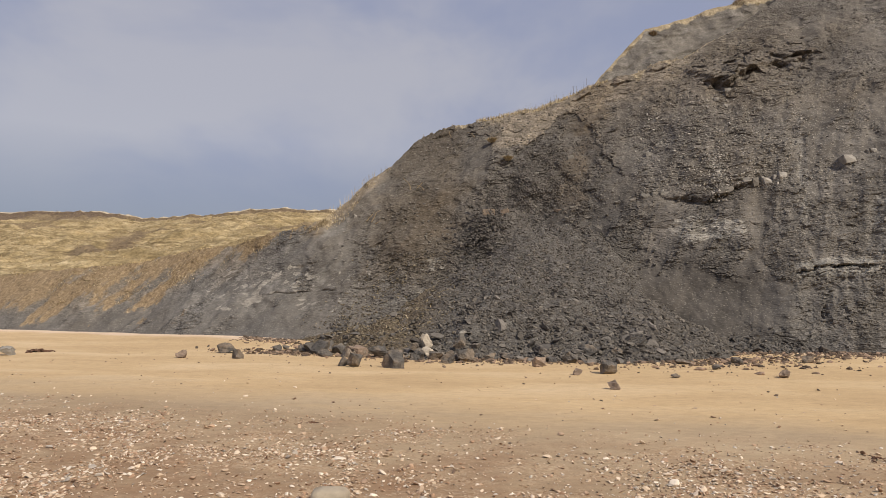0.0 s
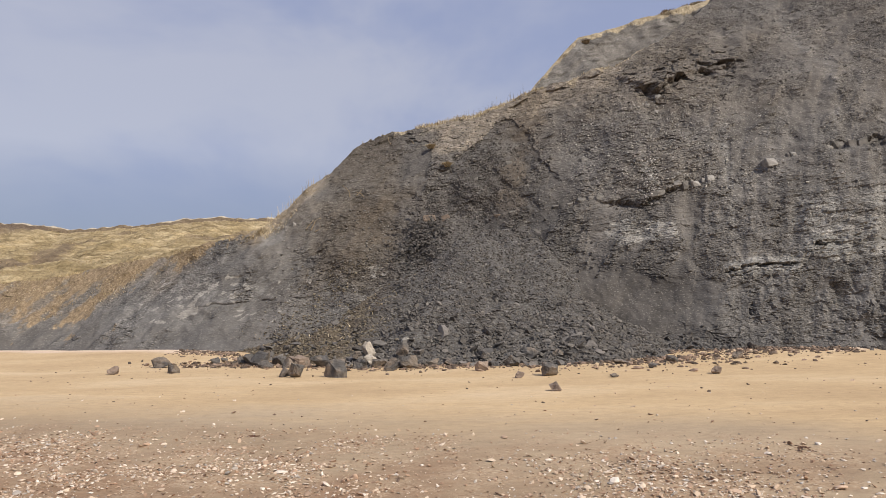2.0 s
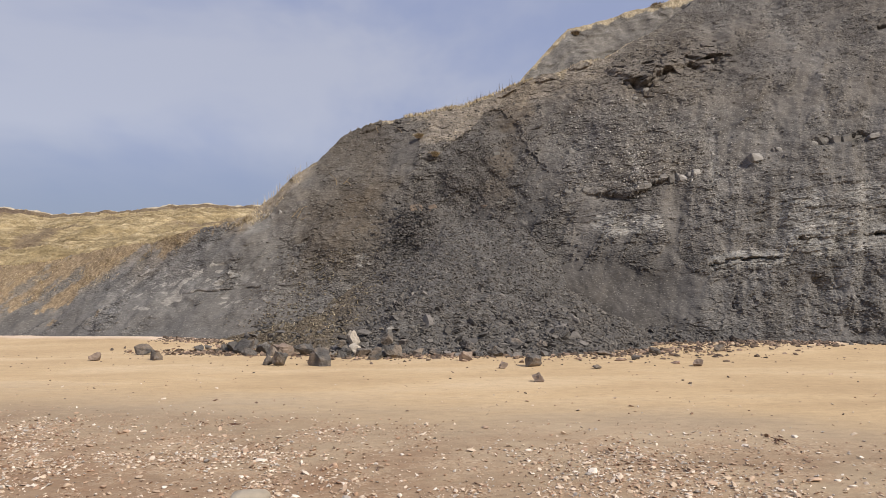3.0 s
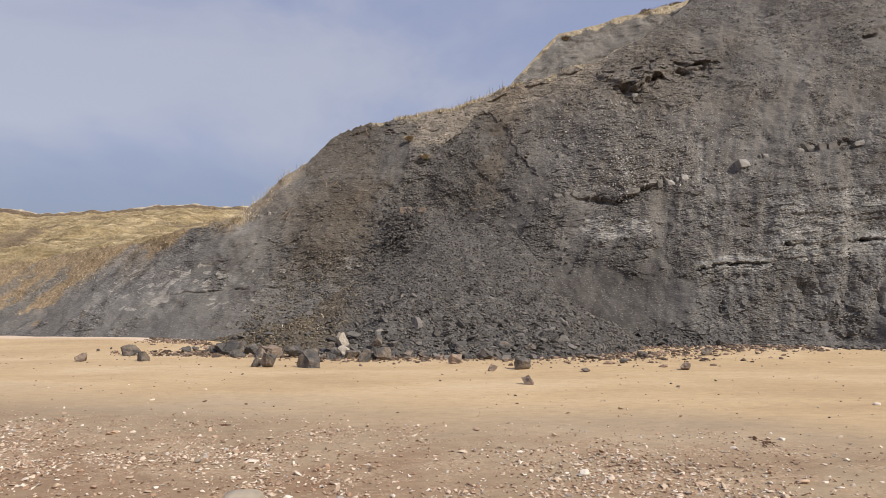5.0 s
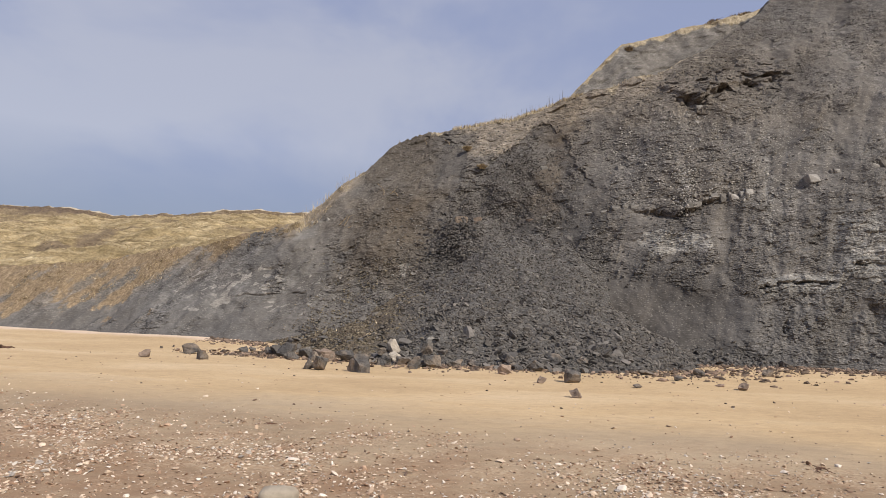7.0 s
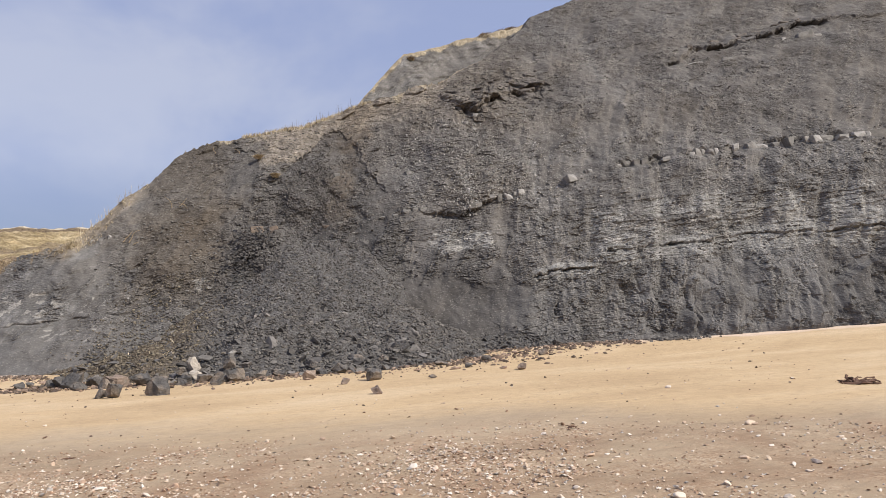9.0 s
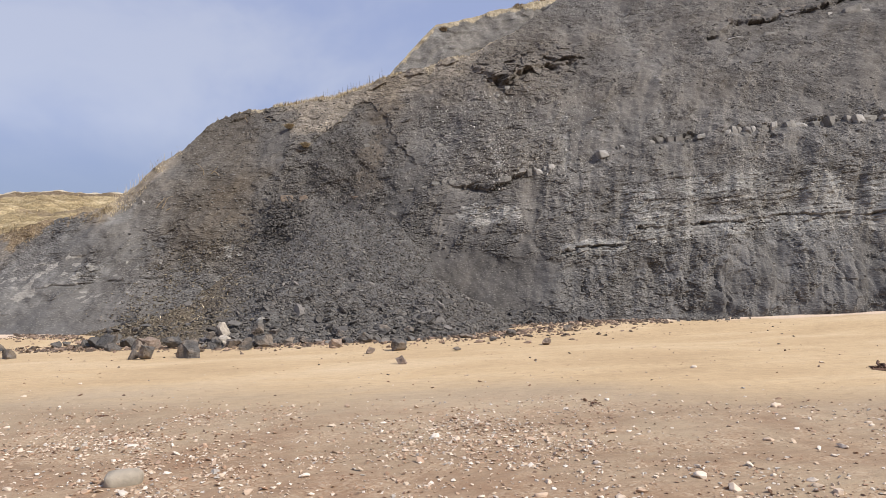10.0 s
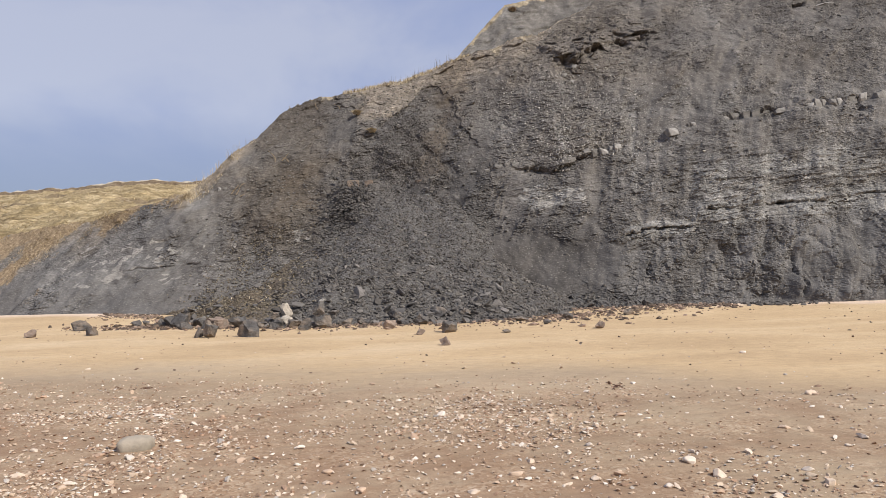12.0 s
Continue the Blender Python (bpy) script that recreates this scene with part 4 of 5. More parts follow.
    zt = zb[None] + (0.08 + bumps) * np.minimum(1, back[:, None] * 3) + back[:, None] * np.interp(xs, [-14, -7, -4, 3, 12], [-0.3, -0.3, -0.15, -0.05, 0.0])[None]
    verts.append(np.stack([np.repeat(xs[None], len(back), 0), yt, zt], -1))
    for key in attrs:
        attrs[key].append(np.repeat(turf, len(back), 0) if key == "grass" else np.repeat(attrs[key][0][-1:], len(back), 0))
    v = np.concatenate(verts).reshape(-1, 3)
    ob = mesh_object("cliff", v, grid_faces(rows + len(back), len(xs)), SHALE, None, False, {k: np.concatenate(a) for k, a in attrs.items()})
    centre = np.repeat(xs[:-1][None], rows + len(back) - 1, 0).reshape(-1)
    ob.data.polygons.foreach_set("use_smooth", centre < -4.4)
    return tagged(ob, "dark grey crumbling shale sea cliff with pale ledges and grassy crest", "cliff", kind="structure")


def build_upper_cliff():
    xs = np.arange(3.7, 22, 0.08)
    top = np.interp(xs, [3.7, 4.3, 5.7, 6.5, 7.6, 8.65, 10.0, 11.2, 12.5, 14.5, 18, 22], [10.7, 11.55, 13.2, 14.1, 14.45, 14.9, 15.35, 15.6, 16.0, 17.0, 18.6, 19.5]) + 0.12 * fbm(xs * 0.9, 0.2, 0.6, 4, 71)
    rows, back = 130, np.array([0.15, 0.4, 0.9, 1.6, 2.6])
    s = np.linspace(0, 1, rows)[:, None]
    x = np.repeat(xs[None], rows, 0)
    z = 8.0 + s * (top[None] - 8.0)
    y = 30.6 + 0.55 * (z - 10.5) - 0.5 * fbm(x * 0.4, z * 0.3, 1.2, 4, 72) - 0.10 * fbm(x * 2.5, z * 2.5, 1.2, 3, 73) - 0.06 * shards(x - 0.6 * z, z, 17, 0.5, 0.3) - 0.25 * (0.3 - np.abs(fbm((x - 0.8 * z) * 0.8, z * 0.25, 0.3, 3, 79)))
    edge = top[None] - z
    grass = smooth(edge + 0.5 * fbm(x * 0.9, z * 0.6, 0.3, 3, 74), 0.55, 0.05)
    brown = 0.5 * smooth(fbm(x * 0.5, z * 0.5, 0.3, 3, 75), -0.1, 0.3)
    pale = 0.35 + 0.25 * fbm(x * 0.8, z * 1.4, 0.6, 3, 76)
    yt = y[-1][None] + back[:, None]
    zt = z[-1][None] + 0.1 * fbm(xs[None], back[:, None], 0.1, 3, 77) - 0.05 * back[:, None]
    v = np.concatenate([np.stack([x, y, z], -1), np.stack([np.repeat(xs[None], len(back), 0), yt, zt], -1)]).reshape(-1, 3)
    tail = np.ones((len(back), len(xs)))
    ob = mesh_object("upper_cliff", v, grid_faces(rows + len(back), len(xs)), SHALE, None, True,
                     {"grass": np.concatenate([grass, tail]), "brown": np.concatenate([brown, 0 * tail]),
                      "calm": np.concatenate([0.55 + 0 * x, tail]), "streaks": np.concatenate([0.5 + 0.6 * fbm((x - 0.8 * z) * 1.2, z * 0.3, 0.5, 4, 78), 0.5 * tail]), "plate": np.concatenate([0 * x, 0 * tail]),
                      "dust": np.concatenate([0.4 + 0 * x, 0 * tail]), "darker": np.concatenate([0.35 * smooth(fbm((x - 0.8 * z) * 0.9, z * 0.3, 0.1, 4, 80), -0.05, 0.2), 0 * tail]), "soil": np.concatenate([0.15 * smooth(edge, 4, 1) + 0.08, tail]), "pale": np.concatenate([pale, 0 * tail]), "flecks": np.concatenate([0.2 + 0 * x, 0 * tail])})
    return tagged(ob, "grey weathered upper cliff slope topped with dry grass", "cliff", kind="structure")


def hill_front(x):
    return face_y(x, crest_z(x)) + np.interp(x, [-8, -5], [0.25, 1.9])


def hill_z(x, y):
    front = hill_front(x)
    start = crest_z(x) + np.interp(x, [-8, -5, -3], [0.0, -0.1, -0.5])
    rim = np.interp(x, [-90, -45, -39, -36, -34, -28, -23, -19, -12, 0], [9.6, 9.5, 9.5, 9.2, 8.85, 9.05, 9.6, 9.55, 9.3, 9.2])
    f = np.clip((y - front) / (60 - front), 0, 1)
    z = start + (np.minimum(rim, np.maximum(start, 9.6)) - start) * (0.55 * f + 0.45 * f * f)
    z = np.where(x > -4, np.minimum(z, start), z)
    rough = smooth(f, 0, 0.1) * smooth(f, 1.0, 0.8) * smooth(x, -3, -6)
    z = z + rough * (1.2 * fbm(x * 0.14, y * 0.17, 0.5, 5, 81, 0.6) + 0.12 * np.tanh(8 * perlin(x * 0.08, y * 0.3, 0.5, 82)))
    z = z - 0.20 * smooth(y, 48, 57) * smooth(y + 0.5 * perlin(x * 0.25, 0.4, 0.2, 85), 59.9, 59.5) * smooth(x, -11, -16)
    z = z - 0.10 * np.maximum(0, y - 61)
    return z + 0.26 * fbm(x * 0.9, y * 0.7, 0.5, 4, 83, 0.6) * smooth(f, 0, 0.05) * smooth(x, -3, -6)


def build_hill():
    xs = np.concatenate([np.linspace(-130, -48, 40), np.arange(-47, 6, 0.22), np.linspace(7, 60, 40)])
    ts = np.concatenate([np.linspace(0, 0.94, 160), np.linspace(0.945, 0.985, 30), [0.99, 1.0], np.linspace(1.02, 3.5, 16)])[:, None]
    x = np.repeat(xs[None], len(ts), 0)
    front = hill_front(xs)[None]
    y = front + ts * (61 - front)
    z = hill_z(x, y)
    y[0] -= 0.35
    z[0] -= 0.8
    wave = 0.5 * perlin(x * 0.25, 0.4, 0.2, 85)
    scarp = 0.8 * smooth(y + wave, 59.45, 59.55) * smooth(y + wave, 60.0, 59.85) * smooth(x, -11, -16)
    path = np.abs(x - np.interp(y, [34, 36, 43, 49, 54, 56], [-21.5, -23, -26.3, -28.4, -29.2, -29.6])) + 0.9 * fbm(x * 0.5, y * 0.5, 0.3, 3, 86)
    track = 0.75 * smooth(path, 1.3, 0.6) * smooth(y, 33, 35) * smooth(y, 56, 53)
    bare = scarp + track + 0.6 * smooth(fbm(x * 0.10, y * 0.22, 0.2, 3, 84), 0.22, 0.34) + 0.7 * smooth(x, -36.5, -38) * smooth(y, 57.6, 58.4) * smooth(y, 60, 59.6)
    fringe = smooth(y + wave, 59.85, 60.0) * smooth(x, -11, -16)
    ob = mesh_object("hillside", np.stack([x, y, z], -1).reshape(-1, 3), grid_faces(len(ts), len(xs)), HILL, None, True, {"bare": np.clip(bare, 0, 1), "fringe": fringe})
    return tagged(ob, "rolling coastal hillside covered in dry yellow grass", "hill", kind="structure")


def build_fan():
    xs, ys = np.arange(-8.5, 10.5, 0.06), np.arange(16, 26.5, 0.06)
    x, y = np.meshgrid(xs, ys)
    z = fan_z(x, y) + 0.05 * fbm(x * 4, y * 4, 0.2, 3, 43)
    z = np.maximum(z, ground_z(x, y) - 0.4)
    brown = smooth(x + 0.6 * fbm(x * 0.7, y * 0.7, 0.1, 3, 44), -1.2, -3.2) * 0.8
    zero = np.zeros_like(x)
    ob = mesh_object("scree_slope", np.stack([x, y, z], -1).reshape(-1, 3), grid_faces(len(ys), len(xs)), SHALE, None, False,
                     {"grass": zero, "calm": zero, "plate": zero, "streaks": zero + 0.5, "dust": zero, "darker": zero + 0.5, "soil": 0.15 * brown, "ochre": brown, "brown": brown, "pale": zero, "flecks": zero + 0.1})
    return tagged(ob, "fan of fallen dark shale rubble below the cliff", "scree", kind="structure")


beach = build_beach()
cliff = build_cliff()
upper = build_upper_cliff()
hill = build_hill()
fan = build_fan()


# ---- boulders on the sand ----
def boulder(x, y, width, height, seed, label, material=BOULDER, depth=0.8, cuts=12, sink=0.12, yaw=None, near=0.36):
    rng = np.random.default_rng(seed)
    v = rock_shape(rng, BALL3, cuts, 0.02, (1, 1, 1), near, 0.70)
    v = (v - (v.max(0) + v.min(0)) / 2) / (v.max(0) - v.min(0)) * np.array([width, width * depth, height])
    v[:, 2] += height / 2
    n = v / np.maximum(1e-6, np.linalg.norm(v, axis=1))[:, None]
    v = v + n * (0.13 * width * fbm(v[:, 0] * 5 / width, v[:, 1] * 5 / width, v[:, 2] * 5 / width, 4, seed, 0.6))[:, None]
    ob = mesh_object("boulder", v, BALL3[1], material)
    base = max(float(ground_z(x, y)), float(fan_z(x, y)))
    ob.matrix_world = pose(x, y, base - sink * height, 0, 0, math.degrees(rng.uniform(-0.6, 0.6)) if yaw is None else yaw)
    return tagged(ob, label, "boulder", group="boulders below the cliff")


DARK = "angular dark grey boulder lying on the sand"
PALE = "rough tan brown stone lying on the sand"
BROWN = "dark grey boulder with brown earthy crust on sand"
for x, y, w, h, seed, label in (
        (-7.55, 16.65, 0.34, 0.26, 1, BROWN), (-7.14, 18.3, 0.65, 0.36, 2, DARK), (-6.22, 16.8, 0.36, 0.28, 3, DARK),
        (-3.21, 15.35, 0.26, 0.30, 4, BROWN), (-2.89, 15.15, 0.40, 0.40, 5, DARK), (-2.08, 15.1, 0.62, 0.52, 6, BROWN),
        (-1.05, 16.45, 0.40, 0.38, 7, BROWN), (1.01, 15.85, 0.36, 0.29, 8, DARK), (1.71, 14.45, 0.24, 0.18, 9, BROWN),
        (2.34, 14.7, 0.42, 0.36, 10, DARK), (2.11, 12.3, 0.30, 0.21, 11, BROWN), (4.72, 15.85, 0.24, 0.17, 13, DARK),
        (5.49, 16.95, 0.36, 0.24, 14, DARK), (5.62, 14.65, 0.32, 0.19, 15, BROWN), (7.17, 17.4, 0.34, 0.22, 16, DARK),
        (8.35, 19.2, 0.45, 0.26, 17, DARK), (3.51, 14.2, 0.24, 0.10, 12, BROWN), (-3.5, 17.9, 0.75, 0.36, 20, BROWN),
        (-4.6, 18.3, 0.6, 0.5, 21, DARK), (-2.9, 17.6, 0.6, 0.42, 22, DARK), (4.3, 17.0, 0.5, 0.14, 23, DARK)):
    boulder(x, y, w * 0.80, h * 0.84, seed, PALE if seed in (1, 8, 9, 11, 15, 20) else label, TAN if seed in (1, 8, 9, 11, 15, 20) else BOULDER)


toe_rng = np.random.default_rng(23)
for k in range(34):
    x = -6.0 + 9.0 * k / 33 + float(toe_rng.normal(0, 0.15))
    y = float(np.interp(x, [-6, -4.5, -2, 1, 3], [18.9, 17.7, 17.0, 16.9, 17.3])) + float(toe_rng.uniform(0.0, 1.0))
    w = float(toe_rng.uniform(0.18, 0.36) + 0.25 * toe_rng.random() ** 4)
    boulder(x, y, w, w * float(toe_rng.uniform(0.5, 0.85)), 600 + k, "dark shale boulder at the toe of the scree", BOULDER, 0.8, 12, 0.2)


# ---- pale hard beds in the face ----
def block(name, w, z, x, wide, tall, deep, seed, out=0.05, material=LIME):
    """A squarish stone with broken corners, set into the face."""
    rng = np.random.default_rng(seed)
    v = BALL2[0] + 0.0
    v = np.sign(v) * np.abs(v) ** (0.18 if material is LIME else 0.32)
    v = v * (1 + rng.normal(0, 0.03, (len(v), 1)))
    for _ in range(5):
        n = rng.normal(size=3) * np.array([1, 0.8, 1])
        n /= np.linalg.norm(n)
        over = np.maximum(0, v @ n - rng.uniform(0.85, 1.3))
        v = v - over[:, None] * n
    v = v * np.array([wide, deep, tall]) * 0.52
    ob = mesh_object(name, v, BALL2[1], material, cliff)
    y = float(face_y(x, z) - face_relief(x, z))
    ob.matrix_world = pose(x, y + deep * 0.30 - out, z, rng.uniform(-16, -2), -math.degrees(math.atan(DIP)) + rng.uniform(-7, 7), rng.uniform(-9, 9))
    return ob


rng = np.random.default_rng(77)
# runs of stones in the upper bed: from, to, widest stone, tallest stone, share present
for x0, x1, widest, tallest, share in ((7.6, 8.8, 0.26, 0.30, 1.0), (10.95, 11.15, 0.2, 0.2, 1.0), (12.1, 12.6, 0.24, 0.28, 1.0),
                                       (12.8, 14.6, 0.5, 0.30, 0.85), (14.7, 15.6, 0.66, 0.42, 1.0), (15.6, 24, 0.46, 0.40, 0.96)):
    x = x0
    while x < x1:
        wide = widest * float(rng.uniform(0.3, 1.0))
        if rng.random() < share:
            z = float(np.interp(x, UPPER_X, UPPER_Z)) + float(rng.normal(0, 0.03))
            if right_cover(x, z) < 0.5:
                block("stone_block", 0, z, x, wide, tallest * float(rng.uniform(0.45, 1.0)), 0.4, int(x * 100), float(rng.uniform(-0.06, 0.03)))
        x += wide * float(rng.uniform(0.95, 1.15))
block("stone_block", 0, 5.69, 10.36, 0.34, 0.28, 0.5, 903, 0.06)
for x, z, wide, tall in ((21.4, 6.78, 0.95, 0.42), (24.6, 13.15, 0.9, 0.5), (-6.0, 4.37, 0.15, 0.17), (-5.73, 4.38, 0.14, 0.15), (-5.42, 4.49, 0.18, 0.17), (-5.22, 4.5, 0.12, 0.14)):
    block("stone_block", 0, z, x, wide, tall, 0.4, int(abs(x) * 130), 0.06 if x > 0 else -0.05)
for k in range(22):
    x = 7.2 + 4.6 * k / 21 + float(rng.normal(0, 0.06))
    z = float(np.interp(x, [6.9, 7.3, 7.7, 8.3, 9.0, 9.5, 10.1, 11.5, 12.5], [11.0, 10.2, 9.5, 9.4, 10.0, 10.37, 10.14, 10.6, 10.9])) + float(rng.uniform(-0.25, 1.3))
    block("crag_block", 0, z, x, float(rng.uniform(0.12, 0.34)), float(rng.uniform(0.08, 0.2)), 0.4, 4000 + k, float(rng.uniform(-0.16, -0.04)), CRAG)
for k in range(18):
    x = 18.6 + 7.6 * k / 17 + float(rng.normal(0, 0.15))
    z = float(np.interp(x, HIGH_X, HIGH_Z)) + float(rng.uniform(0.05, 0.6) if k % 3 else rng.uniform(-1.0, -0.5))
    block("crag_block", 0, z, x, float(rng.uniform(0.25, 0.9)), float(rng.uniform(0.10, 0.25)), 0.5, 4100 + k, float(rng.uniform(-0.18, -0.05)), CRAG if k % 3 else LIME)
# single stones that stand out of the slipped shale: along, height, width, thickness, out
for k, (x, z, wide, tall, out) in enumerate(((3.95, 4.72, 0.42, 0.15, 0.0), (4.38, 4.73, 0.30, 0.13, 0.0), (4.68, 4.84, 0.30, 0.24, 0.04), (4.98, 4.88, 0.22, 0.2, 0.02), (5.28, 4.87, 0.36, 0.18, 0.0), (6.95, 4.86, 0.55, 0.22, 0.0),
                                            (2.5, 2.98, 0.70, 0.22, 0.08), (3.12, 3.1, 0.26, 0.42, 0.02), (2.44, 4.57, 0.3, 0.10, 0.0), (1.28, 6.0, 0.18, 0.16, 0.0), (5.1, 6.45, 0.28, 0.28, -0.02), (2.5, 6.62, 0.26, 0.3, -0.04),
                                            (8.05, 8.95, 0.28, 0.26, 0.0), (7.65, 8.6, 0.22, 0.22, 0.0), (7.9, 8.3, 0.22, 0.18, 0.0), (9.8, 8.9, 0.3, 0.16, 0.0))):
    block("stone_block", 0, z, x, wide, tall * 0.9, 0.4, 5000 + k, out - 0.07, GREYLIME)
for k, (x, z, wide, tall) in enumerate(((-0.47, 4.47, 0.46, 0.40), (0.12, 4.47, 0.34, 0.34), (2.0, 4.49, 0.38, 0.13))):
    block("stone_block", 0, z, x, wide, tall, 0.4, 5100 + k, -0.10, RUSTY)

# ---- fallen rock ----
def fan_places(rng, n, power=1.0):
    """Places on the open surface of the fan, thicker towards its toe."""
    a, r = rng.uniform(-1.75, 1.75, n * 5), 9.0 * rng.random(n * 5) ** (0.5 * power)
    px, py = APEX[0] + 1.05 * r * np.sin(a), APEX[1] - r * np.cos(a)
    pz = fan_z(px, py)
    ok = (pz > ground_z(px, py) - 0.12) & (py < face_y(px, pz) - face_relief(px, pz))
    return np.stack([px, py, pz], 1)[ok][:n]


rng = np.random.default_rng(31)
ANGULAR = [rock_shape(rng, BALL2, 14, 0.05, (1, rng.uniform(0.55, 0.9), rng.uniform(0.18, 0.5)), 0.32, 0.7) for _ in range(14)]
CHIPS = [rock_shape(rng, BALL1, 4, 0.15, (1, rng.uniform(0.5, 0.9), rng.uniform(0.3, 0.6)), 0.5, 0.9) for _ in range(10)]
p = fan_places(rng, 17000)
size = (0.026 + 0.06 * rng.random(len(p)) ** 2.6) * np.interp(p[:, 2], [0.5, 3.0], [1.1, 0.85]) * np.interp(p[:, 0], [-3, -1], [0.8, 1.0])
earthy = p[:, 0] + rng.normal(0, 0.5, len(p)) < -2.0
for sel, mat, label in ((~earthy, SCREE, "loose dark grey shale fragments on the scree"), (earthy, EARTH, "loose brown earthy fragments on the scree")):
    tagged(strew("rubble", CHIPS, BALL1[1], p[sel], size[sel], spin(rng, sel.sum(), 0.6), mat, rng=rng), label, "rubble", kind="stuff")
p = fan_places(rng, 2300, 0.8)
tagged(strew("rubble", ANGULAR, BALL2[1], p, (0.055 + 0.12 * rng.random(len(p)) ** 2.5) * np.interp(p[:, 2], [0.5, 3.2], [1.1, 0.5]) * np.interp(p[:, 0], [-4, -2, 0], [0.6, 0.75, 1.0]), spin(rng, len(p), 0.5), SCREE, rng=rng),
       "broken dark shale lumps heaped on the scree", "rubble", kind="stuff")
meshes = []
for k, s in enumerate(ANGULAR):
    me = bpy.data.meshes.new("rock")
    me.from_pydata(s.tolist(), [], BALL2[1].tolist())
    me.materials.append(SCREE_PART)
    meshes.append(me)
p = fan_places(rng, 2200, 0.7)
low = p[((p[:, 2] < 1.7) & (p[:, 0] < 4.2)) | (rng.random(len(p)) < 0.06)][:295]
for place in low:
    ob = new("rock", meshes[rng.integers(len(meshes))])
    ob.parent = fan
    sz = float(rng.uniform(0.11, 0.19) + (0.24 * rng.random() ** 2 if place[2] < 0.9 else 0)) * float(np.interp(place[0], [-3.5, -1.5], [0.75, 1.0]))
    ob.matrix_world = pose(*place, *[float(a) for a in rng.normal(0, 28, 2)], float(rng.uniform(0, 360))) @ Matrix.Scale(sz, 4)
boulder(-1.76, 18.0, 0.35, 0.40, 40, "pale cream limestone boulder standing in dark rubble", CREAM, 0.8, 9, 0.05, 10, 0.56)
boulder(-1.68, 17.65, 0.34, 0.30, 41, "pale brown limestone boulder among dark rubble", CREAM, 0.8, 9, 0.1, None, 0.5)
boulder(-0.91, 17.9, 0.32, 0.38, 42, "light grey limestone boulder among dark rubble", BOULDER, 0.7, 9, 0.15, None, 0.5)
boulder(-0.85, 18.4, 0.28, 0.2, 43, "light grey limestone boulder among dark rubble", LIME, 0.7, 9, 0.15, None, 0.5)

boulder(-12.05, 16.5, 0.42, 0.26, 44, "white limestone block lying on open sand", LIME, 0.8, 9, 0.1)

n = 420
x, z = rng.normal(-0.6, 0.45, n), rng.normal(3.8, 0.5, n)
x = x + 0.35 * (z - 4.1)
p = np.stack([x, np.minimum(face_y(x, z) - face_relief(x, z), face_y(x, z)) - 0.03, z], 1)
tagged(strew("rubble", CHIPS, BALL1[1], p, 0.03 + 0.07 * rng.random(n) ** 2, spin(rng, n, 0.6), FRESH, rng=rng),
       "freshly slipped almost black shale rubble in the scar", "rubble", kind="stuff")

n = 9000
z = 2.2 + 5.6 * rng.random(n) ** 1.5
x = rng.normal(0.9 + 0.25 * (z - 3), 1.0 + 0.25 * np.maximum(0, 5 - z), n)
ok = fbm(x * 0.7, z * 0.5, 0.7, 3, 98) > rng.uniform(-0.45, 0.25, n)
x, z = x[ok], z[ok]
p = np.stack([x, face_y(x, z) - face_relief(x, z) - 0.005, z], 1)
tagged(strew("rubble", CHIPS, BALL1[1], p, 0.022 + 0.05 * rng.random(len(p)) ** 2.5, spin(rng, len(p), 0.7), SCREE, rng=rng),
       "small dark shale fragments lying down the fresh scar", "rubble", kind="stuff")

n = 130
x, y = rng.normal(-3.2, 0.8, n), rng.normal(20.6, 0.9, n)
p = np.stack([x, y, fan_z(x, y)], 1)
p = p[(p[:, 2] > 0.5) & (y < face_y(x, p[:, 2]))]
tagged(blades("dry_stems", p, rng.uniform(0.05, 0.14, len(p)), rng.uniform(0.006, 0.012, len(p)), rng, STRAW, 2.5), "dry straw stems fallen on brown earthy rubble", "stems", kind="stuff")

n = 1500
z = 0.5 + 2.6 * rng.random(n) ** 1.2
x = -5.2 + 0.75 * z + rng.normal(0, 0.75, n)
p = np.stack([x, face_y(x, z) - face_relief(x, z) - 0.005, z], 1)
for k, (mat, label) in enumerate(((EARTH, "thin brown earthy fragments at the scree margin"), (SCREE, "thin dark shale fragments at the scree margin"))):
    q = p[k::2]
    tagged(strew("rubble", CHIPS, BALL1[1], q, 0.02 + 0.05 * rng.random(len(q)) ** 2.5, spin(rng, len(q), 0.6), mat, rng=rng), label, "rubble", kind="stuff")

# debris where rubble meets the sand
n = 4200
x = rng.uniform(-8.5, 10.5, n)
toe = np.array([min(24.1 - math.sqrt(max(0.1, 6.9 ** 2 - min(6.8, abs(a)) ** 2)), float(np.interp(a, FOOT_X, FOOT_Y)) - 0.5) for a in x])
y = toe - np.abs(rng.normal(0, 0.75, n)) * rng.random(n) ** 0.5 + rng.uniform(0, 0.6, n)
x[:900] = np.random.default_rng(3).normal(5.6, 1.6, 900)
y[:900] = np.interp(x[:900], [2, 4, 6, 9], [17.2, 17.7, 18.4, 19.2]) - np.abs(np.random.default_rng(4).normal(0, 1.0, 900))
p = np.stack([x, y, ground_z(x, y) + 0.008], 1)
tagged(strew("debris", CHIPS, BALL1[1], p, 0.018 + 0.095 * rng.random(n) ** 3.6, spin(rng, n, 0.3), BROKEN, rng=rng),
       "scattered brown stone debris on sand at the cliff foot", "debris", kind="stuff")
n = 700
x = rng.normal(-5.6, 1.0, n)
y = 18.5 + 0.25 * (x + 5.6) * -1 + rng.normal(0, 0.35, n)
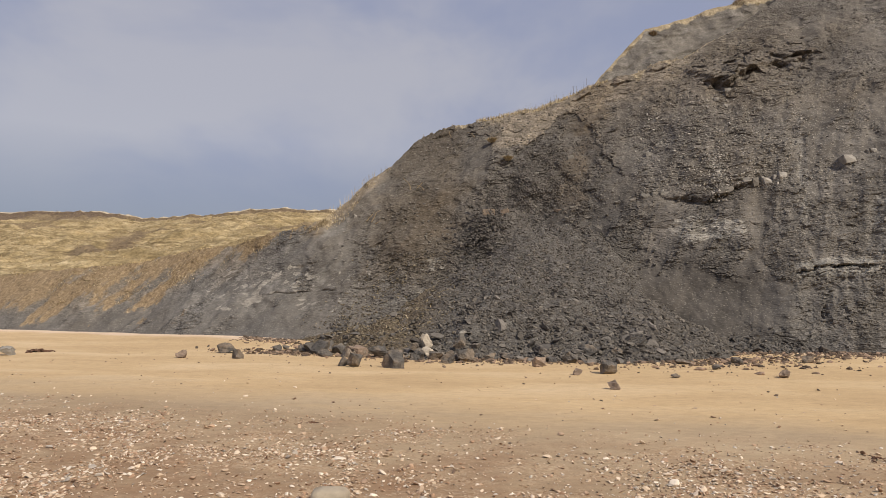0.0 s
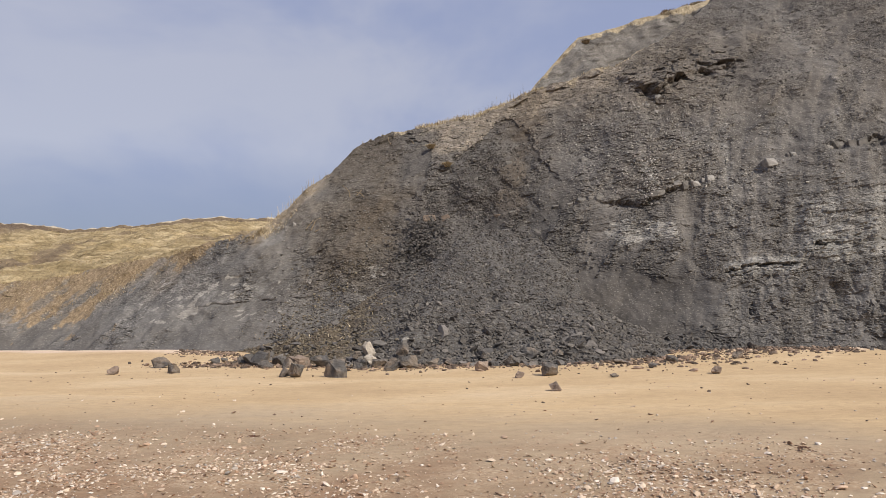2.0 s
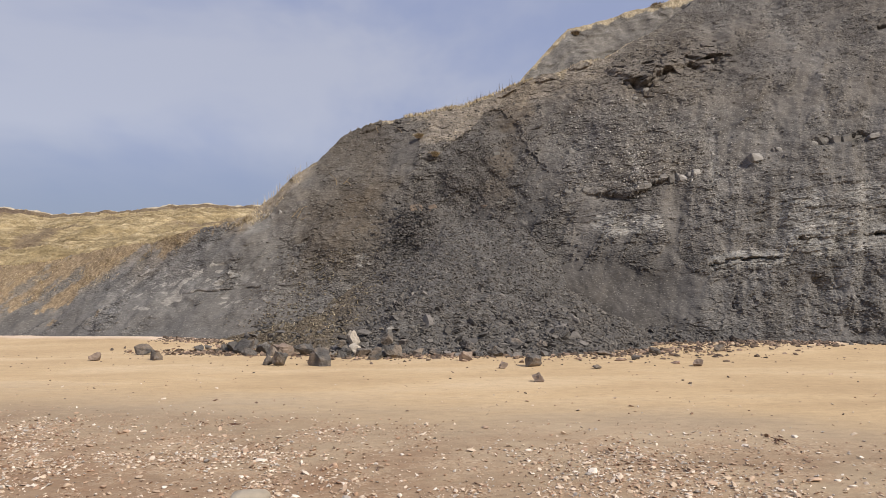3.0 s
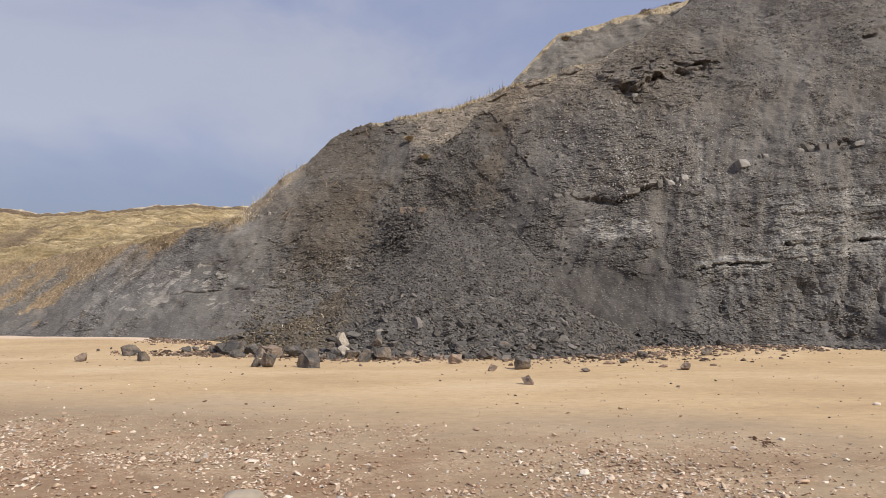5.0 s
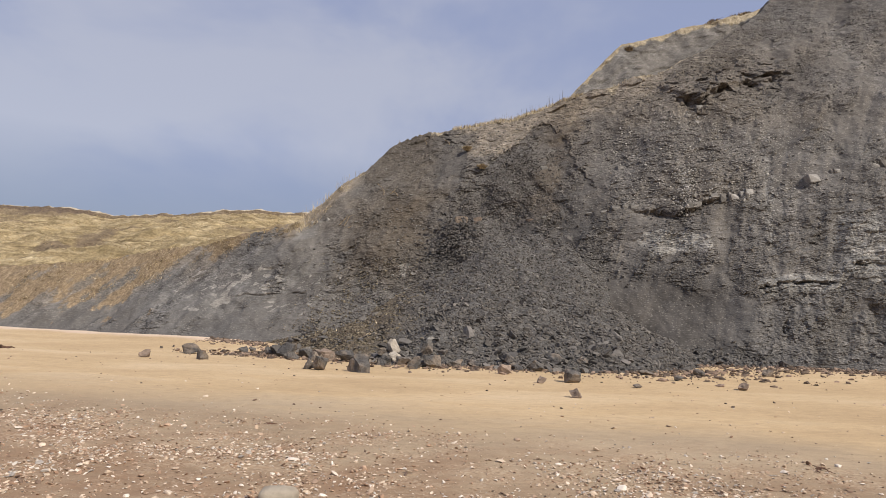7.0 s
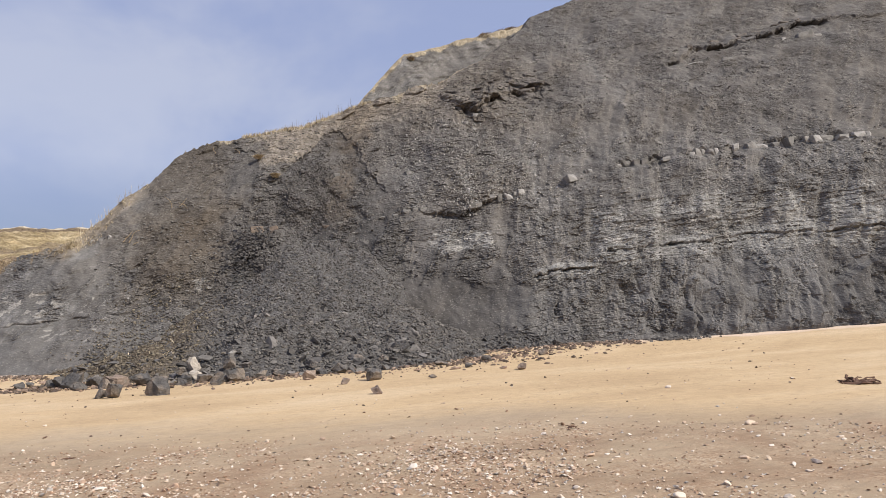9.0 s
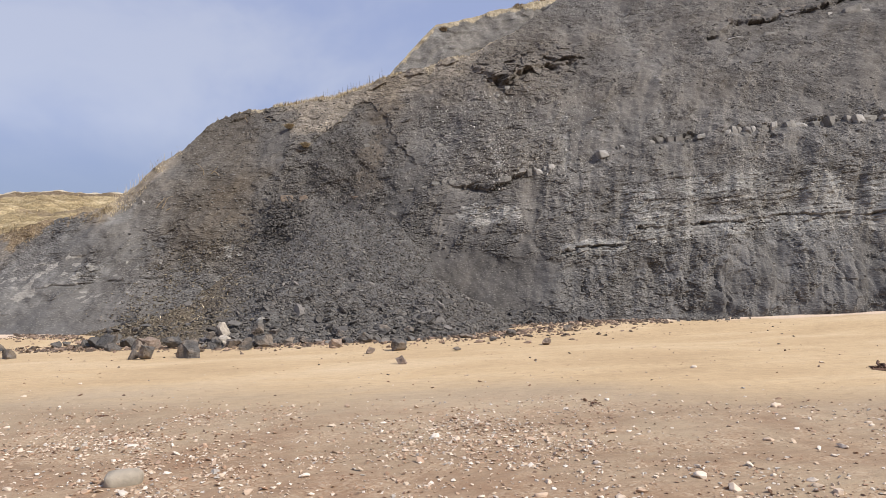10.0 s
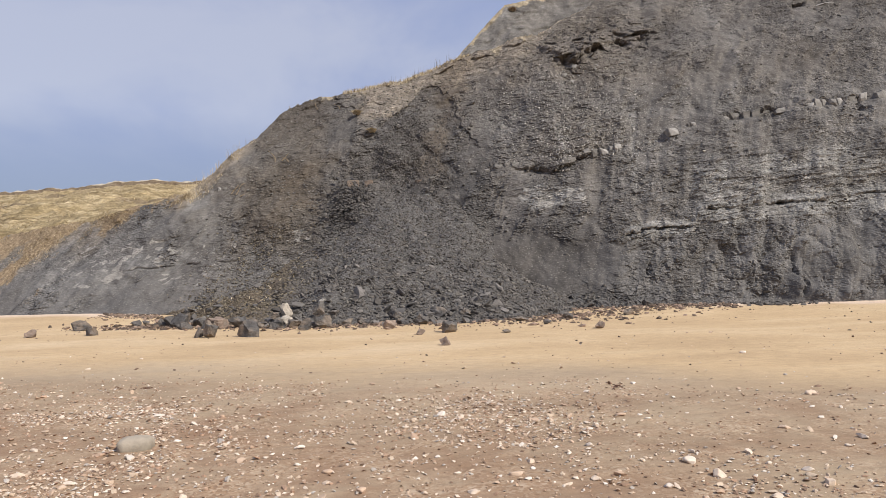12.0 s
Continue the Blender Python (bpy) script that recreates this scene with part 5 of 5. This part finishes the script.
p = np.stack([x, y, ground_z(x, y) + 0.01], 1)
tagged(strew("debris", ANGULAR, BALL2[1], p, 0.025 + 0.12 * rng.random(n) ** 4, spin(rng, n, 0.4), BROKEN, rng=rng),
       "reddish brown broken stones heaped at the scree edge", "debris", kind="stuff")
n = 230
x, y = rng.uniform(-11, 13, n), 19 - np.abs(rng.normal(0, 5, n))
p = np.stack([x, y, ground_z(x, y) + 0.005], 1)
tagged(strew("debris", CHIPS, BALL1[1], p, 0.015 + 0.035 * rng.random(n) ** 3, spin(rng, n, 0.3), BROKEN, rng=rng),
       "small dark stones scattered over the open sand", "debris", kind="stuff")

n = 260
x = rng.normal(11.7, 0.45, n)
y = np.interp(x, FOOT_X, FOOT_Y) - 0.1 - np.abs(rng.normal(0, 0.35, n))
p = np.stack([x, y, ground_z(x, y) + 0.02], 1)
tagged(strew("rubble", CHIPS, BALL1[1], p, 0.03 + 0.09 * rng.random(n) ** 2, spin(rng, n, 0.4), SCREE, rng=rng),
       "small spill of dark shale rubble on the sand", "rubble", kind="stuff")

# chips lying on the face
n = 36000
x, z = rng.uniform(-6, 22, n), rng.uniform(0.2, 15, n)
ok = (z < crest_z(x) - 0.4) & (fbm(x * 0.35, z * 0.35, 0.4, 3, 91) > rng.uniform(-0.5, 0.3, n))
ok &= rng.random(n) > 0.9 * calm_mask(x, z)
x, z = x[ok], z[ok]
p = np.stack([x, face_y(x, z) - face_relief(x, z) + 0.01, z], 1)
tagged(strew("face_rubble", CHIPS, BALL1[1], p, 0.020 + 0.07 * rng.random(len(p)) ** 4, spin(rng, len(p), 0.35), FACECHIP, rng=rng),
       "loose shale chips lodged on the cliff face", "rubble", kind="stuff")

n = 1700
x, z = rng.normal(7.0, 2.0, n), rng.uniform(4.9, 9.0, n)
x[:420], z[:420] = rng.normal(6.8, 0.17, 420), rng.uniform(4.55, 6.3, 420)
x, z = x[(x > 4.5)], z[(x > 4.5)]
p = np.stack([x, face_y(x, z) - face_relief(x, z) - 0.01, z], 1)
tagged(strew("face_rubble", CHIPS, BALL1[1], p, 0.022 + 0.055 * rng.random(len(p)) ** 3, spin(rng, len(p), 0.6), PALECHIP, rng=rng),
       "pale limestone chips caught on the shale face", "rubble", kind="stuff")


# ---- shingle ----
def shingle_density(x, y):
    line = 8.3 - 0.22 * (x - 1) + 1.3 * fbm(x * 0.18, y * 0.1, 0, 2, 53)
    d = smooth(y - line, 0.8, -2.2)
    clump = smooth(fbm(x * 0.7, y * 0.9, 0.3, 4, 95, 0.7), -0.12, 0.42)
    return d * (0.16 + 0.84 * clump) * np.interp(x, [-3, -1, 2.4, 4.5], [1.35, 1.15, 0.9, 0.25]) + 0.006 * smooth(y, 16, 10)


rng = np.random.default_rng(12)
ROUND = [rock_shape(rng, BALL2, 13, 0.07, (1, rng.uniform(0.45, 0.9), rng.uniform(0.2, 0.45)), 0.34, 0.75) for _ in range(20)]
SHARD = (np.array([[1, 0, 0], [-1, 0, 0], [0, 1, 0], [0, -1, 0], [0, 0, 1], [0, 0, -1]], float), np.array([[0, 2, 4], [2, 1, 4], [1, 3, 4], [3, 0, 4], [2, 0, 5], [1, 2, 5], [3, 1, 5], [0, 3, 5]]))
GRIT = [(SHARD[0] + rng.normal(0, 0.22, (6, 3))) * np.array([1, rng.uniform(0.4, 0.95), rng.uniform(0.25, 0.5)]) for _ in range(24)]


def shingle(n, low, high, power, shapes, faces, label):
    x = rng.uniform(-9, 11, n)
    y = 2.2 + 11 * rng.random(n)
    keep = (rng.random(n) < shingle_density(x, y)) & (np.abs(x - 0.8) < 1.5 + 0.75 * y)
    x, y = x[keep], y[keep]
    size = low + (high - low) * rng.random(len(x)) ** power
    p = np.stack([x, y, beach_z(x, y) + 0.003 + size * 0.13], 1)
    tagged(strew("shingle", shapes, faces, p, size, spin(rng, len(x), 0.3), PEBBLES, False, rng=rng), label, "pebbles", kind="stuff")


shingle(260000, 0.005, 0.026, 2.2, GRIT, SHARD[1], "fine flint and shell grit strewn on damp sand")
shingle(27000, 0.014, 0.060, 3.6, ROUND, BALL2[1], "cream, orange and grey pebbles strewn on damp sand")


def pebble(x, y, size, seed, label, material=PEBBLE, flat=0.5, name="pebble", group="larger stones in the shingle", yaw=0, cuts=11, near=0.42, square=1.0):
    r = np.random.default_rng(seed)
    v = rock_shape(r, BALL3, cuts, 0.01, (1, 0.72, flat), near, 0.85)
    v = np.sign(v) * np.abs(v) ** square * np.array([1, 1, 1 if square == 1 else 0.8])
    v = v * (1 + 0.05 * fbm(v[:, 0] * 2, v[:, 1] * 2, v[:, 2] * 2, 3, seed))[:, None]
    ob = mesh_object(name, v * size / 2 / 0.85, BALL3[1], material, None, True)
    ob.matrix_world = pose(x, y, float(beach_z(np.float64(x), np.float64(y))) + 0.10 * size * flat * 2, 0, 0, yaw)
    return tagged(ob, label, "stone", group=group)


pebble(-0.80, 5.66, 0.238, 3, "large smooth grey oval stone half bedded in shingle", GREYSTONE, 0.50, "grey_stone", "", 8, 2, 0.62, 0.62)
WHITE = "pale cream flint stone lying on damp sand"
for i, (x, y, s) in enumerate((
        (3.4, 6.2, 0.10), (3.47, 4.34, 0.13), (4.05, 4.06, 0.11), (5.0, 5.15, 0.10), (4.08, 4.35, 0.08), (5.61, 6.84, 0.12), (1.13, 4.34, 0.08),
        (2.85, 5.21, 0.09), (3.07, 4.17, 0.08), (2.57, 6.11, 0.09), (2.16, 4.56, 0.09), (3.91, 4.81, 0.09), (3.4, 4.64, 0.12), (4.04, 7.75, 0.07),
        (4.58, 5.51, 0.09), (1.75, 6.7, 0.08), (-0.38, 6.69, 0.10), (0.34, 8.61, 0.08), (-1.63, 5.7, 0.08), (6.5, 10.0, 0.11))):
    pebble(x, y, s * 1.0, 300 + i, WHITE, flat=0.48, yaw=37 * i)

for i, (x, y, s) in enumerate(((0.86, 4.82, 0.08), (0.88, 4.57, 0.07), (1.49, 5.96, 0.07), (-1.06, 6.91, 0.10), (-3.47, 10.66, 0.09), (-0.23, 6.18, 0.06), (-1.01, 5.49, 0.08), (-0.89, 4.67, 0.07),
                               (-0.41, 4.51, 0.07), (-1.36, 4.98, 0.09), (-2.87, 8.25, 0.10), (-2.71, 8.29, 0.08), (1.84, 4.24, 0.08), (2.32, 4.85, 0.08))):
    pebble(x, y, s, 340 + i, WHITE, flat=0.38, yaw=61 * i)

peb = np.random.default_rng(90)
for i in range(90):
    x, y = (float(peb.uniform(-4.2, 3.2)), float(peb.uniform(4.3, 7.8))) if i < 46 else (float(peb.uniform(1.6, 6.2)), float(peb.uniform(3.6, 6.6)))
    pebble(x, y, float(peb.uniform(0.035, 0.065)), 400 + i, "angular cream flint stone bedded in the shingle", flat=float(peb.uniform(0.3, 0.5)), yaw=float(peb.uniform(0, 180)))


# ---- wrack and sticks ----
def wrack(x, y, length, seed, label, fronds=16, name="seaweed"):
    r = np.random.default_rng(seed)
    base = tagged(new(name), label, name)
    base.matrix_world = pose(x, y, float(ground_z(x, y)), 0, 0, r.uniform(-10, 10))
    step = length * 0.11
    for _ in range(fronds):
        bm = bmesh.new()
        px, py, pz = r.normal(-length * 0.3, length * 0.16), r.normal(0, length * 0.10), r.uniform(0.1, 0.9) * length * 0.07
        head, w = r.uniform(-0.4, 0.4), r.uniform(0.022, 0.05) * length
        last = None
        for k in range(7):
            head += r.normal(0, 0.45)
            px, py = px + step * math.cos(head), py + step * math.sin(head)
            pz = max(0.3 * w, pz + r.normal(-0.006, 0.03) * length)
            ring = [bm.verts.new((px + a * w * math.sin(head), py - a * w * math.cos(head), pz + b * w)) for a, b in ((1, 0), (0, 0.8), (-1, 0), (0, -0.6))]
            if last:
                for q in range(4):
                    bm.faces.new((last[q], last[(q + 1) % 4], ring[(q + 1) % 4], ring[q]))
            else:
                bm.faces.new(ring)
            last = ring
        bm.faces.new(last[::-1])
        part("frond", bm, WEED, base)
    return base


wrack(8.95, 8.85, 0.48, 1, "tangled dark brown seaweed clump stranded on dry sand", 34)
wrack(-11.9, 17.5, 0.6, 2, "dark stranded seaweed clump on open sand")
# the next two stand for a dark stick and dark debris, built like weed
wrack(-1.85, 8.65, 0.16, 3, "small dark scrap of debris on damp sand", 6)
wrack(3.82, 7.6, 0.2, 4, "small dark scrap of debris on damp sand", 6)

# ---- grass and scrub ----
rng = np.random.default_rng(64)


def crest_places(rng, n, x0, x1, back=1.6, spill=0.3):
    x = rng.uniform(x0, x1, n)
    t = rng.uniform(-spill, back, n)
    top = crest_z(x)
    z0 = np.where(t < 0, top + t * 1.2, top)
    y = face_y(x, z0) - face_relief(x, z0) + np.maximum(t, 0)
    z = z0 + np.maximum(t, 0) * np.interp(x, [-14, -7, -4, 3, 12], [0.1, 0.1, -0.15, -0.05, 0.0])
    return np.stack([x, y, z - 0.03], 1)


for n, x0, x1, hi, back, spill in ((3500, -22, -6, 0.12, 2.4, 0.15), (200, -6.9, -4.6, 0.14, 1.0, 0.2), (160, -4.4, -1.5, 0.10, 1.0, 0.0), (8000, -1.2, 4.4, 0.20, 1.5, 0.1), (1200, 4.4, 8, 0.12, 1.5, 0.1)):
    p = crest_places(rng, n, x0, x1, back, spill)
    p = p[fbm(p[:, 0] * 0.8, p[:, 1] * 0.8, 0.2, 3, 96) > -0.22]
    tagged(blades("grass", p, hi * rng.uniform(0.4, 1.1, len(p)), rng.uniform(0.006, 0.014, len(p)), rng, GOLD if x1 < -5 else STRAW), "dry straw-coloured grass along the cliff crest", "grass", kind="stuff")
n = 9000
x = rng.uniform(-19, -6.5, n)
drop = np.interp(x, [-19, -15, -12, -9, -7], [1.9, 1.9, 1.5, 0.8, 0.35]) * rng.random(n)
z = crest_z(x) - drop
ok = fbm((x - 0.7 * z) * 0.9, z * 0.7, 0.3, 4, 98) > np.interp(drop, [0, 1.9], [-0.05, 0.22])
x, z = x[ok], z[ok]
p = np.stack([x, face_y(x, z) - face_relief(x, z), z - 0.02], 1)
for k, mat in enumerate((GOLD, STRAW, HEATH)):
    q = p[k::3]
    tagged(blades("grass", q, rng.uniform(0.03, 0.10, len(q)), rng.uniform(0.005, 0.012, len(q)), rng, mat, 1.6), "dry grass tufts hanging down the low cliff", "grass", kind="stuff")
x = rng.uniform(-6.8, -4.5, 1500)
z = crest_z(x) - 0.9 * rng.random(1500) * np.interp(x, [-6.8, -6, -4.5], [0.5, 1.0, 0.5])
p = np.stack([x, face_y(x, z) - face_relief(x, z), z - 0.02], 1)[fbm(x * 2.2, z * 2.2, 0.6, 3, 99) > -0.02]
tagged(blades("grass", p, rng.uniform(0.04, 0.15, len(p)), rng.uniform(0.004, 0.009, len(p)), rng, STRAW, 1.4), "pale dead grass and stems on the cliff shoulder", "grass", kind="stuff")
p = crest_places(rng, 40, -6.6, -4.4, 0.3, 0.1)
tagged(blades("reeds", p, rng.uniform(0.25, 0.5, len(p)), np.full(len(p), 0.007), rng, STRAW, 0.25), "thin dry stems on the cliff shoulder", "reeds", kind="stuff")
p = crest_places(rng, 60, 0.6, 3.6, 0.8, 0)
tagged(blades("reeds", p, rng.uniform(0.3, 0.6, len(p)), np.full(len(p), 0.008), rng, OLIVE, 0.12), "thin tall seed stems on the crest", "reeds", kind="stuff")
x, y = rng.uniform(-46, -4, 30000), 26 + 34 * rng.random(30000) ** 0.8
ok = (y > hill_front(x) + 0.2) & (fbm(x * 0.45, y * 0.5, 0.2, 4, 97, 0.65) > 0.02)
x, y = x[ok], y[ok]
p = np.stack([x, y, hill_z(x, y) - 0.03], 1)
tagged(blades("grass", p, rng.uniform(0.05, 0.15, len(p)), rng.uniform(0.012, 0.03, len(p)), rng, GOLD, 1.1), "dry yellow grass tussocks over the hillside", "grass", kind="stuff")


x = rng.uniform(-60, -8, 3800)
y = rng.uniform(60.2, 60.9, 3800)
ok = fbm(x * 0.35, y * 0.1, 0.3, 3, 94) > -0.12
p = np.stack([x, y, hill_z(x, y) - 0.03], 1)[ok]
tagged(blades("grass", p, rng.uniform(0.03, 0.08, len(p)), rng.uniform(0.015, 0.04, len(p)), rng, STRAW, 1.2), "pale dry grass fringe along the hill skyline", "grass", kind="stuff")


def shrub(x, y, z, size, seed, label, leaf=None):
    r = np.random.default_rng(seed)
    base = tagged(new("shrub"), label, "shrub")
    base.matrix_world = pose(x, y, z)
    n = 1500
    q = r.normal(0, 1, (n, 3))
    q = q / np.linalg.norm(q, axis=1)[:, None] * (r.random((n, 1)) ** 0.4) * np.array([size, size * 0.7, size * 0.5])
    q[:, 2] = np.abs(q[:, 2])
    q = q * (1 + 0.5 * fbm(q[:, 0] * 2.5, q[:, 1] * 2.5, q[:, 2] * 2.5, 2, seed))[:, None]
    blades("foliage", q, r.uniform(0.06, 0.16, n), r.uniform(0.010, 0.024, n), r, leaf or HEATH, 0.9, parent=base)
    bm = bmesh.new()
    for k in range(7):
        a = r.uniform(0, 2 * math.pi)
        res = bmesh.ops.create_cone(bm, segments=5, radius1=0.025, radius2=0.008, depth=size * 0.6)
        bmesh.ops.transform(bm, verts=res["verts"], matrix=Matrix.Rotation(a, 4, "Z") @ Matrix.Rotation(0.7, 4, "X") @ Matrix.Translation((0, 0, size * 0.28)))
    part("stems", bm, OLIVE, base)
    return base


shrub(11.15, 33.3, 15.35, 0.52, 1, "rounded brown heath shrub on the grassy cliff top")
shrub(12.1, 33.6, 15.75, 0.40, 2, "low brown heath shrub on the grassy cliff top")
shrub(12.75, 33.8, 16.0, 0.42, 3, "low brown heath shrub on the grassy cliff top")
shrub(6.85, 32.4, 13.75, 0.16, 4, "small dark shrub at the edge of the upper slope")
shrub(-0.45, float(face_y(-0.45, 7.72)) - 0.1, 7.68, 0.11, 5, "small yellowish plant tuft on the pale soil", STRAW)
shrub(0.2, float(face_y(0.2, 6.72)) - 0.1, 6.68, 0.10, 6, "small yellowish plant tuft on the pale soil", STRAW)


def dead_root(x, z, length, heading, seed, label, y=None):
    """A thin bent stick that lies against the slope."""
    r = np.random.default_rng(seed)
    y = float(face_y(x, z) - face_relief(x, z)) - 0.05 if y is None else y
    bm = bmesh.new()
    px, pz, py, last, turn = 0.0, 0.0, 0.0, None, heading
    for k in range(8):
        w = 0.016 * (1 - 0.09 * k)
        ring = [bm.verts.new((px + w * math.cos(a) * math.sin(turn), py + w * math.sin(a), pz - w * math.cos(a) * math.cos(turn))) for a in (0.5, 2.1, 3.7, 5.2)]
        if last:
            for q in range(4):
                bm.faces.new((last[q], last[(q + 1) % 4], ring[(q + 1) % 4], ring[q]))
        else:
            bm.faces.new(ring)
        last = ring
        turn += r.normal(0, 0.28)
        px, pz, py = px + length / 7 * math.cos(turn), pz + length / 7 * math.sin(turn), py + r.normal(0.0, 0.012) + 0.4 * length / 7 * math.sin(turn)
    bm.faces.new(last[::-1])
    me = bpy.data.meshes.new("dead_root")
    bm.to_mesh(me)
    bm.free()
    me.materials.append(HEATH)
    ob = new("dead_root", me)
    ob.matrix_world = pose(x, y, z)
    return tagged(ob, label, "root")


for k, (x, z, length, heading) in enumerate(((-3.45, 5.55, 0.6, 1.5), (-3.2, 5.6, 0.4, 0.8), (-4.95, 4.3, 0.55, 1.2), (-4.75, 4.25, 0.6, 1.5), (-4.6, 4.2, 0.4, 0.3), (-2.9, 5.5, 0.4, 2.4), (-1.2, 8.1, 0.4, 1.9), (-2.2, 8.2, 0.35, 1.2))):
    dead_root(x, z, length, heading, 70 + k, "thin dead brown root hanging from the slip")
